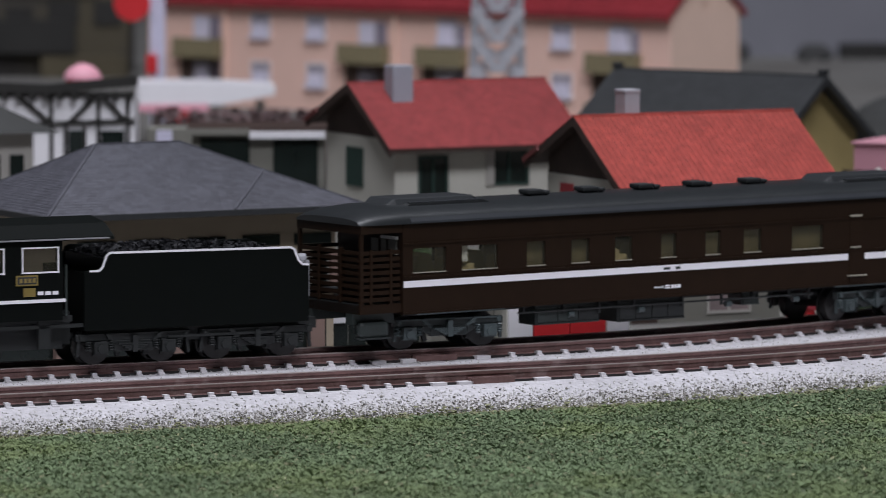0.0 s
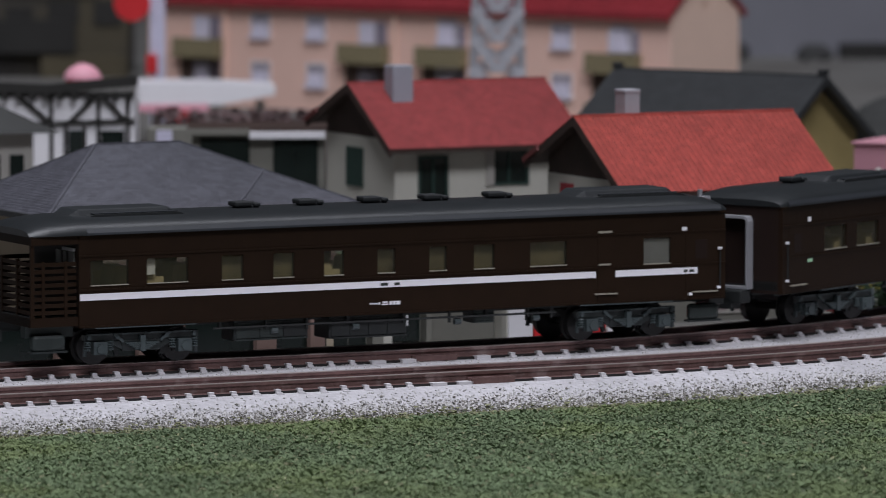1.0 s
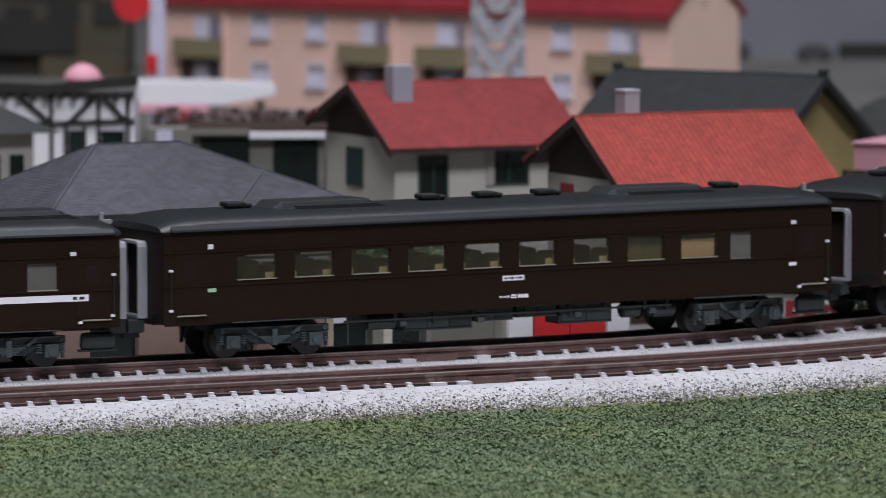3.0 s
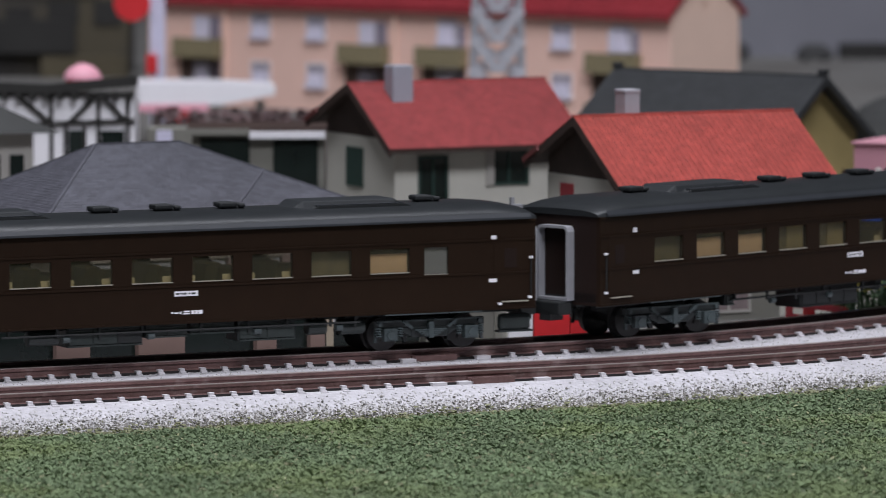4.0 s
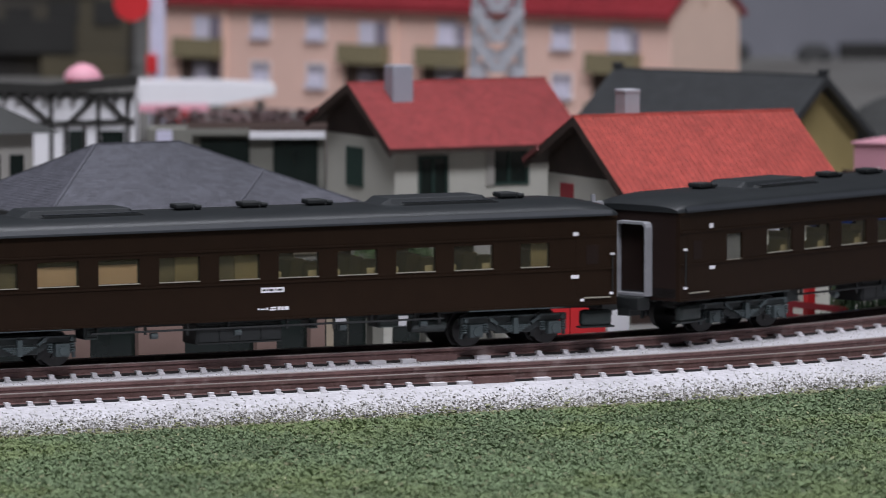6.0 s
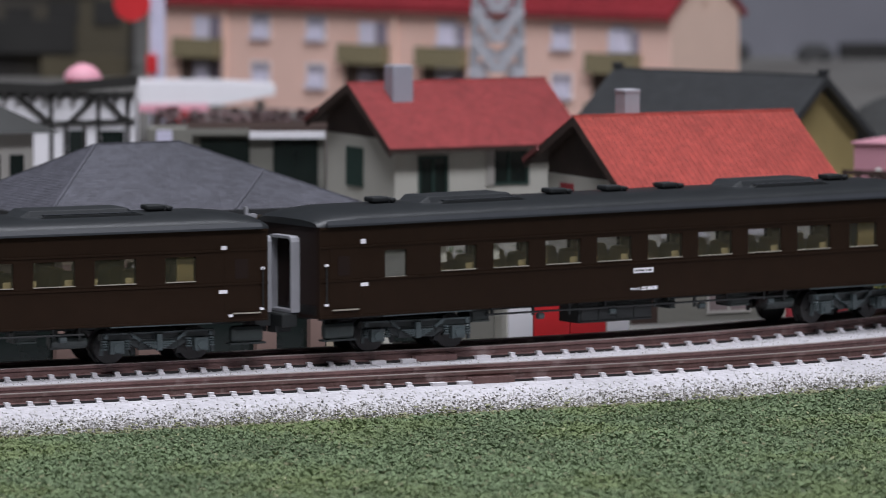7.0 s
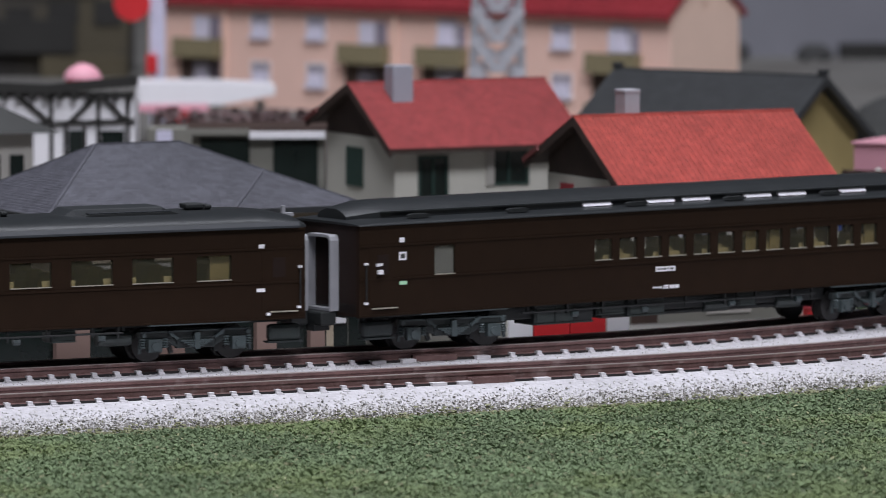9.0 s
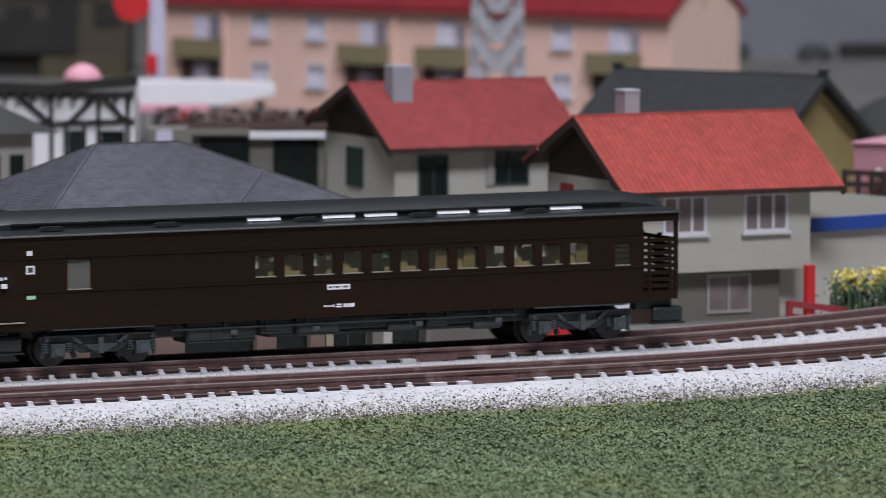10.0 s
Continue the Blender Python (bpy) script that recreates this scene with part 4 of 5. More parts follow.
def tender():
    """Coal tender: flared tank with a white edge line, coal, frames and two trucks. Its middle is x = 0."""
    t = thing("coal_tender", mpose(0, 0, 0), "satin black coal tender with a white edge line", "tender", "train")
    W = 9.2
    prof = [(-20.1, 6.0), (20.1, 6.0), (20.1, 15.4), (18.9, 15.6), (18.2, 16.3), (17.4, 18.2), (16.8, 18.5), (-15.4, 18.75), (-16.2, 18.4), (-17.0, 16.4), (-17.8, 15.8), (-20.1, 15.75)]
    bm = bmesh.new()
    loft(bm, [[(x, y, z) for x, z in prof] for y in (-W, -W + 0.8)])
    loft(bm, [[(x, y, z) for x, z in prof] for y in (W - 0.8, W)])
    box(bm, -20.1, -19.3, -W + 0.8, W - 0.8, 6.0, 15.5)
    box(bm, 19.3, 20.1, -W + 0.8, W - 0.8, 6.0, 15.2)
    box(bm, -19.3, 19.3, -W + 0.8, W - 0.8, 6.0, 7.0)
    box(bm, -19.3, 19.3, -W + 0.8, W - 0.8, 14.0, 14.6)
    tank = part("tank", bm, "loco", t, bevel=0.08)
    bm = bmesh.new()
    line = [(-19.2, 15.75), (-17.5, 15.75), (-16.9, 16.3), (-16.2, 18.2), (-15.5, 18.65), (16.8, 18.4), (17.4, 18.1), (18.2, 16.2), (18.9, 15.55), (20.1, 15.45)]
    for a, b in zip(line, line[1:]):
        beam(bm, (a[0], -W - 0.03, a[1]), (b[0], -W - 0.03, b[1]), 0.16, 0.35)
    part("edge_line", bm, "white", tank, "white painted edge line")

    def heap(rng, n):
        x = rng.uniform(-16, 16, n)
        y = rng.uniform(-7.6, 7.6, n)
        z = 17.6 + 1.5 * np.clip(1 - (np.abs(x + 3) / 19) ** 2, 0, 1) * np.clip(1 - (y / 9) ** 2, 0, 1)
        return np.stack([x, y, z + rng.uniform(-0.4, 0.2, n)], 1)
    coal = scatter("coal", chips(1500, heap, 0.75, 0.9, 9), "coal", t)
    part("coal_bed", boxes((-16.5, 16.5, -8.2, 8.2, 14.6, 17.7)), "coal", t)
    part("frame", boxes((-19, 19, -7.4, -6.4, 3.6, 6.0), (-19, 19, 6.4, 7.4, 3.6, 6.0), (-19, 19, -5, 5, 4.6, 6.0)), "under_dark", t)
    part("rear_ladder", boxes((20.1, 20.9, -7.6, -7.1, 10.0, 16.0), (20.1, 20.9, -5.9, -5.4, 10.0, 16.0), *[(20.2, 20.7, -7.1, -5.9, z, z + 0.3) for z in (11.5, 12.8, 14.1, 15.4)]), "gangway", t)
    part("rear_lamp", rod(bmesh.new(), (20.1, -4.5, 16.0), (21.4, -4.5, 16.0), 0.9, 12), "gangway", t)
    part("coupler", boxes((19.5, 25.0, -1.2, 1.2, 4.0, 5.8)), "under_dark", t)
    part("pipe", boxes((-5, 14, -8.6, -8.2, 4.2, 4.6)), "under_dark", t)
    bs, ws = [], []
    for x in (-11.0, 11.0):
        b, w = bogie(t, x, base=12.0, dark=True)
        bs.append((b, x))
        ws += w
    return t, bs, ws


def locomotive():
    """The rear of a steam engine: cab, firebox and boiler, running board and wheels. x = 0 at the cab's rear edge."""
    e = thing("steam_locomotive", mpose(0, 0, 0), "satin black steam engine with white-edged cab", "locomotive", "train")
    W = 9.4
    for sy in (-1, 1):
        lo, hi = sorted((sy * W, sy * (W - 0.8)))
        wins = [(-16.0, 5.6, 16.0, 19.8), (-6.9, 6.0, 16.0, 19.8)]
        cab = part("cab_side", side_wall(wins, -19, 0, 8.0, 21.2, lo, hi), "loco", e)
        for wx, w, b, t in wins:
            y0, y1 = sorted((sy * (W + 0.15), sy * (W - 0.2)))
            part("window_frame", boxes((wx - 0.3, wx + w + 0.3, y0, y1, b - 0.24, b), (wx - 0.3, wx + w + 0.3, y0, y1, t, t + 0.24),
                                       (wx - 0.24, wx, y0, y1, b, t), (wx + w, wx + w + 0.24, y0, y1, b, t)), "white", cab, "pale window surround")
            p = part("window_pane", boxes((wx, wx + w, sy * (W - 0.5) - 0.05, sy * (W - 0.5) + 0.05, b, t)), "pane", cab)
            p.visible_shadow = False
    bm = bmesh.new()
    loft(bm, [[(x, y, z) for y, z in ((-10.0, 21.0), (-9.9, 21.5), (-6, 23.4), (0, 24.2), (6, 23.4), (9.9, 21.5), (10.0, 21.0), (0, 23.2))] for x in (-20, 8.9)])
    roof = part("cab_roof", bm, "loco", e)
    part("roof_edge", boxes((-12, 8.0, -10.12, -9.98, 21.1, 21.35)), "gangway", roof, "pale edge strip")
    part("cab_front", boxes((-19, -18.2, -8.5, 8.5, 8.0, 21.3)), "loco", e)
    part("cab_floor", boxes((-19, 2, -8.6, 8.6, 7.6, 8.6)), "under_dark", e)
    part("cab_post", boxes((0.6, 1.0, -9.0, -8.6, 8.6, 17)), "under", e)
    part("edge_line", boxes((-40, 0.4, -W - 0.25, -W, 10.95, 11.5)), "white", e, "white running board line")
    plate = part("number_plate", boxes((-8.2, -4.4, -W - 0.2, -W, 13.8, 15.5)), "brass", e, "brass framed plate with plain bars")
    part("plate_face", boxes((-7.95, -4.65, -W - 0.24, -W - 0.19, 14.05, 15.25)), "print", plate)
    for k in range(4):
        part("plate_bar", boxes((-7.6 + k * 0.75, -7.1 + k * 0.75, -W - 0.28, -W - 0.23, 14.3, 15.0)), "brass", plate)
    part("builder_plate", boxes((-6.9, -4.8, -W - 0.15, -W, 12.0, 13.4)), "brass", e)
    for k in range(3):
        part("lettering", boxes((-4.4 + k * 1.3, -3.4 + k * 1.3, -W - 0.1, -W, 12.2, 12.8)), "white", e)
    bm = bmesh.new()
    rod(bm, (-75, 0, 16), (-19, 0, 16), 7.2, 24)
    part("boiler", bm, "loco", e, smooth=False)
    part("running_board", boxes((-75, -19, -9.2, 9.2, 11.6, 12.3)), "loco", e)
    part("frame", boxes((-75, 3, -5, 5, 3.5, 9.0)), "under_dark", e)
    part("steam_pipe", boxes((-18, 4, -8.8, -8.2, 6.6, 7.2), (-16, -14, -8.8, -8.0, 3.0, 8.0), (-4, -2, -8.8, -8.0, 3.4, 8.0)), "under_dark", e)
    part("ash_pan", boxes((-15, 1, -6.5, 6.5, 3.0, 7.5)), "under_dark", e)
    ws = []
    for x, r in ((-58, 4.6), (-44, 4.6), (-30, 4.6), (-12, 2.9)):
        ws.append(wheelset(e, x, r))
    return e, [], ws


run(tender(), -90.3, 11.0)
run(locomotive(), -114.3, 20.0)


# ---- buildings ----
def frame_window(parent, x, z, w, h, y=0.0, frame="whiteframe", pane="curtained", bars=2, sill=True, rot=0.0, depth=0.5):
    """A framed window on the face y (facing -y), x and z its lower left corner."""
    f = 0.55
    bm = boxes((x, x + w, y - 0.35, y + 0.3, z, z + f), (x, x + w, y - 0.35, y + 0.3, z + h - f, z + h), (x, x + f, y - 0.35, y + 0.3, z + f, z + h - f), (x + w - f, x + w, y - 0.35, y + 0.3, z + f, z + h - f))
    bmesh.ops.remove_doubles(bm, verts=bm.verts, dist=0.001)
    fr = part("window", bm, frame, parent)
    for k in range(1, bars):
        c = x + w * k / bars
        part("mullion", boxes((c - f * 0.45, c + f * 0.45, y - 0.3, y + 0.2, z + f, z + h - f)), frame, fr)
    for k in range(bars):
        part("pane", boxes((x + w * k / bars, x + w * (k + 1) / bars, y - 0.06, y + 0.04, z + f * 0.5, z + h - f * 0.5)), pane, fr)
    if sill:
        part("sill", boxes((x - 0.5, x + w + 0.5, y - 0.9, y - 0.02, z - 0.5, z)), frame, fr)
    return fr


def tiled_slope(a, b, c, d, courses, cols, lift=0.13):
    """Overlapping tile courses on the quad a-b (eave) to d-c (ridge), each tile a small tilted slab."""
    a, b, c, d = map(Vector, (a, b, c, d))
    n = (b - a).cross(d - a).normalized()
    bm = bmesh.new()
    for i in range(courses):
        f0, f1 = i / courses, (i + 1.12) / courses
        f1 = min(f1, 1.0)
        l0, r0, l1, r1 = a.lerp(d, f0), b.lerp(c, f0), a.lerp(d, f1), b.lerp(c, f1)
        k = max(2, int(cols * (r0 - l0).length / max((b - a).length, 1e-6)))
        for j in range(k):
            g0, g1 = (j + 0.04) / k, (j + 0.96) / k
            p = [l0.lerp(r0, g0) + n * lift * 2, l0.lerp(r0, g1) + n * lift * 2, l1.lerp(r1, g1) + n * lift * 0.6, l1.lerp(r1, g0) + n * lift * 0.6]
            q = [l0.lerp(r0, g0), l0.lerp(r0, g1)]
            v = [bm.verts.new(x) for x in p + q]
            bm.faces.new(v[:4])
            bm.faces.new((v[4], v[5], v[1], v[0]))
    return bm


def gable_house(name, label, x, y, yaw, L, D, eave, rise, ox, oy, wall, roof_mat, gable_mat, courses=27, cols=38, barge="timber", lower=None, thick=0.9, lift=0.0, xr=0.0):
    """House with walls, gables and a tiled saddle roof; origin at the front left wall corner on the ground."""
    h = thing(name, mpose(x, y, GROUND, yaw), label, "house")
    t = 1.2
    lo = lower if lower else 0.0
    walls = [part("wall", boxes(w), wall, h) for w in ((0, L, 0, t, lo, eave), (0, L, D - t, D, lo, eave), (0, t, t, D - t, lo, eave), (L - t, L, t, D - t, lo, eave))]
    ridge = eave + rise
    m = D / 2
    slope = rise / (m + oy)
    for xx in (0.0, L - t):
        bm = bmesh.new()
        loft(bm, [[(u, 0, eave), (u, D, eave), (u, D, eave + 0.01 + lift * 0.75), (u, m, eave + slope * m)] for u in (xx + 0.15, xx + t - 0.15)])
        part("gable", bm, gable_mat, h)
    zr = eave + slope * m + thick
    ze = eave - slope * oy + thick
    for sgn, nm in ((-1, "front"), (1, "back")):
        ye, zs = (-oy, ze) if sgn < 0 else (D + oy, ze + lift)
        xe = L + ox + xr
        pts = ((-ox, ye, zs), (xe, ye, zs), (xe, m, zr), (-ox, m, zr))
        bm = bmesh.new()
        loft(bm, [[pts[0], pts[1], pts[2], pts[3]], [(p[0], p[1], p[2] - thick) for p in pts]])
        deck = part("roof", bm, barge, h)
        a, b, c, d = pts if sgn < 0 else (pts[1], pts[0], pts[3], pts[2])
        tl = part("roof_tiles", tiled_slope(a, b, c, d, courses, cols), roof_mat, deck)
        tagged(tl, kind="stuff")
    bm = bmesh.new()
    beam(bm, (-ox, m, zr + 0.1), (L + ox + xr, m, zr + 0.1), 0.9, 0.45)
    part("ridge", bm, roof_mat, h)
    if lift:
        for xx in (-ox - 0.1, L + ox + xr + 0.1):
            part("verge_tile", beam(bmesh.new(), (xx, D + oy, ze + lift - 0.2), (xx, D + oy - 6, ze + lift + (zr - ze - lift) * 6 / (m + oy) - 0.2), 0.7, 1.0), "verge", h, "dark red verge tile")
    for xx in (-ox + 0.2, L + ox + xr - 0.2):
        bm = bmesh.new()
        beam(bm, (xx, -oy, ze - thick - 0.35), (xx, m, zr - thick - 0.35), 0.5, 0.8)
        beam(bm, (xx, D + oy, ze + lift - thick - 0.35), (xx, m, zr - thick - 0.35), 0.5, 0.8)
        part("barge_board", bm, barge, h)
    return h, walls


def corner(ex, ey, ox, oy, yaw):
    """Wall corner from the eave's corner."""
    a = radians(yaw)
    return ex + ox * math.cos(a) - oy * math.sin(a), ey + ox * math.sin(a) + oy * math.cos(a)


# red-roofed house with a recessed ground floor
hx, hy = corner(33.2, 1098, 3.0, 4.0, HEAD)
house_b, _ = gable_house("house", "grey plaster house with bright red tiled roof and white windows", hx, hy, HEAD, 38.7, 33.0, 26.6, 13.2, 3.0, 4.0, "plaster", "redtile", "timber", lower=10.3, lift=4.0, xr=2.2)
# the dark plaster tone includes the shade under the overhanging upper floor
part("shaded_ground_floor", boxes((2, 33.9, 3, 4.2, 0, 10.3), (32.7, 33.9, 4.2, 30, 0, 10.3), (2, 3.2, 4.2, 30, 0, 10.3), (2, 33.9, 30, 31.2, 0, 10.3)), "plaster_dark", house_b)
part("upper_floor_slab", boxes((0.05, 38.65, 0.05, 32.9, 9.5, 10.4)), "plaster", house_b)
for x, w in ((7.3, 9.2), (24.4, 9.4)):
    frame_window(house_b, x, 16.6, w, 7.4, bars=3 if w > 9 else 2)
part("side_door", boxes((2.3, 7.8, 2.7, 3.02, 0, 9.4)), "timber", house_b, "dark brown side door")
frame_window(house_b, 18.2, 1.3, 9.4, 7.4, y=3.0, frame="greyframe", sill=False)
part("gable_window", boxes((-0.3, 0.3, 22.0, 27.2, 21.6, 25.0)), "apt_roof", house_b, "small red shutter on the gable wall")
bm = boxes((9.5, 12.7, 19.5, 23.6, 31.0, 42.2), (9.4, 12.8, 19.4, 23.7, 42.0, 42.7))
part("chimney", bm, "chimney_white", house_b, "pale grey block chimney", bevel=0.15)

# the same kit farther back, duller
hx, hy = corner(-10.8, 1208, 3.0, 4.0, HEAD)
house_a, _ = gable_house("house", "grey plaster house with dull red tiled roof and dark openings", hx, hy, HEAD, 39.5, 33.6, 27.3, 12.4, 3.0, 4.0, "plaster", "redtile_dull", "timber", lift=4.0)
for x, w, z, h, mt in ((5.2, 6.8, 6.0, 18.0, "darkpane"), (21.2, 9.2, 17.5, 7.6, "darkpane")):
    frame_window(house_a, x, z, w, h, frame="green_shutter", pane=mt, bars=2, sill=False)
part("shutter", boxes((20.6, 22.4, -0.5, 0.1, 17.5, 25.2)), "greyframe", house_a)
bm = boxes((-0.35, 0.2, 15.2, 19.1, 16.8, 24.9), (-0.35, 0.2, 19.3, 23.2, 16.8, 24.9))
part("gable_shutter", bm, "green_shutter", house_a, "dark green shutters on the gable end")
bm = boxes((4.4, 9.0, 10.2, 14.6, 29.0, 42.0))
part("chimney", bm, "chimney", house_a, "grey block chimney", bevel=0.15)

# annex with a blue fascia beside the near house
annex = thing("flat_roof_annex", mpose(66.5, 1125, GROUND, 38), "white flat-roofed annex with a blue fascia", "building")
for w in ((0.3, 52, 0, 1.2, 0, 17.5), (-4.6, 0.3, 0, 1.2, 0, 10.2), (50.8, 52, 1.2, 52, 0, 17.5), (0.3, 52, 50.8, 52, 0, 17.5)):
    part("wall", boxes(w), "plaster", annex)
part("roof", boxes((0.4, 53, -0.6, 53, 17.5, 18.1)), "plaster_dark", annex, "grey flat roof")
part("fascia", boxes((0.4, 53.4, -1.4, -0.6, 15.6, 18.2)), "blue", annex, "blue painted fascia board")

# dark slate house with an ochre gable
house_c, _ = gable_house("house", "ochre plaster house with a charcoal slate roof", 31.1, 1334.8, -36, 50, 35.8, 21.5, 17.3, 3.5, 7.2, "ochre", "slate_dark", "ochre", barge="slate_dark", courses=16, cols=26)
part("finial", boxes((-3.4, -1.6, 17, 19, 35, 36.2)), "slate_dark", house_c)
part("finial", boxes((51.6, 53.4, 17, 19, 35, 36.2)), "slate_dark", house_c)

# apartment block: long salmon front, crimson roof
APT_YAW = math.degrees(math.atan2(1690 - 1803, 64.5 + 84.3))
apt = thing("apartment_block", mpose(-84.3, 1803, GROUND, APT_YAW), "salmon apartment block with crimson roof and olive balconies", "apartment building")
AL, AD, AH = 187.0, 34.0, 32.4
part("wall", boxes((-6, AL, 0, 1.5, 0, AH), (-6, AL, AD - 1.5, AD, 0, AH), (-6, -4.5, 1.5, AD - 1.5, 0, AH)), "salmon", apt)
part("end_wall", boxes((AL - 1.5, AL + 0.05, 0.02, AD, 0, AH + 0.5)), "salmon_pale", apt, "pale salmon end wall")
bm = bmesh.new()
loft(bm, [[(x, AD / 2 - 1, AH), (x, AD / 2 + 1, AH), (x, AD / 2, AH + 14)] for x in (AL - 1.4, AL - 0.1)])
loft(bm, [[(x, 1, AH), (x, AD - 1, AH), (x, AD / 2, AH + 12)] for x in (AL - 1.4, AL - 0.1)])
part("gable", bm, "salmon_pale", apt)
for s in (-1, 1):
    ye = -2.5 if s < 0 else AD + 2.5
    pts = ((-8, ye, AH - 1), (AL + 1, ye, AH - 1), (AL + 1, AD / 2, AH + 14), (-8, AD / 2, AH + 14))
    bm = bmesh.new()
    loft(bm, [list(pts), [(p[0], p[1], p[2] - 1.2) for p in pts]])
    rf = part("roof", bm, "apt_roof", apt)
    a, b, c, d = pts if s < 0 else (pts[1], pts[0], pts[3], pts[2])
    tagged(part("roof_tiles", tiled_slope(a, b, c, d, 14, 60, 0.3), "apt_roof", rf), kind="stuff")


for ax in (37.7, 58.8, 107.6, 148.9, 169.9):
    for z in (21.4, 7.2):
        w = frame_window(apt, ax - 3.6, z, 7.2, 7.0, frame="whiteframe", pane="apt_pane", bars=2)
        part("net_curtain", boxes((ax - 3.4, ax + 2.4, -0.55, -0.1, z + 0.3, z + 3.9)), "lace", w, "white net curtain across the lower half")
        part("flower_box", boxes((ax - 3.8, ax + 3.2, -1.2, -0.92, z - 0.7, z + 0.5)), "lace", w, "white window box")
for ax, w in ((14.4, 8.6), (77.5, 8.6), (106.4, 8.6), (167.9, 9.0)):
    for z in (15.4, 1.2):
        x = ax - w
        part("balcony", boxes((x, x + 2 * w, -3.4, -2.7, z, z + 5.0), (x, x + 0.8, -2.7, 0, z, z + 5.0), (x + 2 * w - 0.8, x + 2 * w, -2.7, 0, z, z + 5.0), (x, x + 2 * w, -3.4, 0, z - 0.8, z)), "olive", apt, "olive balcony parapet")
        # flat sheet on the wall, coloured as the shadowed space below the balcony
        part("balcony_shade_sheet", boxes((x + 0.8, x + 2 * w - 0.8, -0.3, 0.05, max(z - 8.0, 0), max(z - 1.0, 0.6))), "recess", apt, "brown sheet painted as the shade under the balcony")
        part("balcony_door", boxes((x + w * 0.7, x + w * 1.4, -0.3, 0.05, z + 0.2, z + 11.6)), "lace", apt, "pale curtained balcony door")
        part("balcony_window", boxes((x + w * 1.42, x + w * 1.9, -0.3, 0.05, z + 0.2, z + 11.6)), "apt_pane", apt)
for ax in (24.2, 88.5):
    part("drain_pipe", rod(bmesh.new(), (ax, -0.8, 0), (ax, -0.8, AH - 1), 0.5, 8), "salmon_pale", apt)

# lattice mast
mast = thing("lattice_mast", mpose(14.2, 1560, GROUND), "grey galvanised lattice mast", "mast")
for i, (sx, sy2) in enumerate(((-1, -1), (1, -1), (1, 1), (-1, 1))):
    part("leg", beam(bmesh.new(), (sx * 7.0, sy2 * 7.0, 0), (sx * 5.0, sy2 * 5.0, 62), 1.4), "lattice", mast)
for k in range(8):
    z0, z1 = k * 7.75, k * 7.75 + 7.75
    w0, w1 = 7.0 - 2 * z0 / 62, 7.0 - 2 * z1 / 62
    for a, b in (((-1, -1), (1, -1)), ((1, -1), (1, 1)), ((1, 1), (-1, 1)), ((-1, 1), (-1, -1))):
        foot = ((a[0] + b[0]) / 2 * w0, (a[1] + b[1]) / 2 * w0, z0)
        for p, q in ((a, b), (b, a)):
            part("brace", beam(bmesh.new(), foot, (q[0] * w1, q[1] * w1, z1), 2.2), "lattice", mast)
            part("tie", beam(bmesh.new(), (p[0] * w0, p[1] * w0, z0), (q[0] * w1, q[1] * w1, z1), 0.8), "lattice", mast)
        part("strut", beam(bmesh.new(), (a[0] * w1, a[1] * w1, z1), (b[0] * w1, b[1] * w1, z1), 0.8), "lattice", mast)

# station: hip roof in slate, beige walls, pillars
st = thing("station_building", mpose(-70.4, 1060, GROUND, 28), "beige station building with a grey slate hip roof", "station")
EZ, RZ = 23.6, 34.8
A_, B_, C_, D_ = (0, 0, EZ), (64, 0, EZ), (64, 44, EZ), (0, 44, EZ)
R1, R2 = (19.0, 21, RZ), (36.0, 21, RZ)
bm = bmesh.new()
loft(bm, [[A_, B_, C_, D_], [(p[0], p[1], p[2] - 0.8) for p in (A_, B_, C_, D_)]])
vs = [bm.verts.new((p[0], p[1], p[2] + 0.02)) for p in (A_, B_, C_, D_, R1, R2)]
for f in ((0, 1, 5, 4), (1, 2, 5), (2, 3, 4, 5), (3, 0, 4)):
    bm.faces.new([vs[i] for i in f])
sroof = part("roof", bm, "slate", st)
tagged(part("roof_tiles", tiled_slope(A_, B_, R2, R1, 26, 46, 0.05), "slate", sroof), kind="stuff")
tagged(part("roof_tiles", tiled_slope(D_, A_, R1, R1, 26, 32, 0.05), "slate", sroof), kind="stuff")
bm = bmesh.new()
for a, b in ((A_, R1), (R1, R2), (R2, B_), (D_, R1)):
    beam(bm, (a[0], a[1], a[2] + 0.12), (b[0], b[1], b[2] + 0.12), 0.5, 0.24)
beam(bm, (48.6, 11.5, 29.82), (37.0, 0.0, EZ + 0.12), 0.5, 0.24)
part("hip_ridge", bm, "slate", sroof)
part("gutter", boxes((-0.6, 64.5, -0.8, 0.1, EZ - 1.0, EZ + 0.1), (-0.8, 0.1, 0.1, 44, EZ - 1.0, EZ + 0.1)), "slate_dark", st)
part("wall", boxes((5, 60, 5, 6.2, 14.5, EZ - 1), (5, 6.2, 6.2, 40, 0, EZ - 1), (58.8, 60, 6.2, 40, 0, EZ - 1), (5, 60, 39, 40.2, 0, EZ - 1)), "beige", st)
part("wall_base", boxes((5, 60, 5.0, 6.2, 0, 5.0)), "pinkwall", st, "pink-beige plinth")
for a, b in ((-38, -31), (-19.2, -12.9), (-3.8, 5.0), (18.8, 22.6), (29.2, 32.0)):
    part("forecourt_pillar", boxes((a, b, -46, -44.6, 0, 9)), "pinkwall", st, "pink-beige forecourt pillar")
part("forecourt_glazing", boxes((-38, 33, -44.55, -44.2, 0, 9)), "darkpane", st)
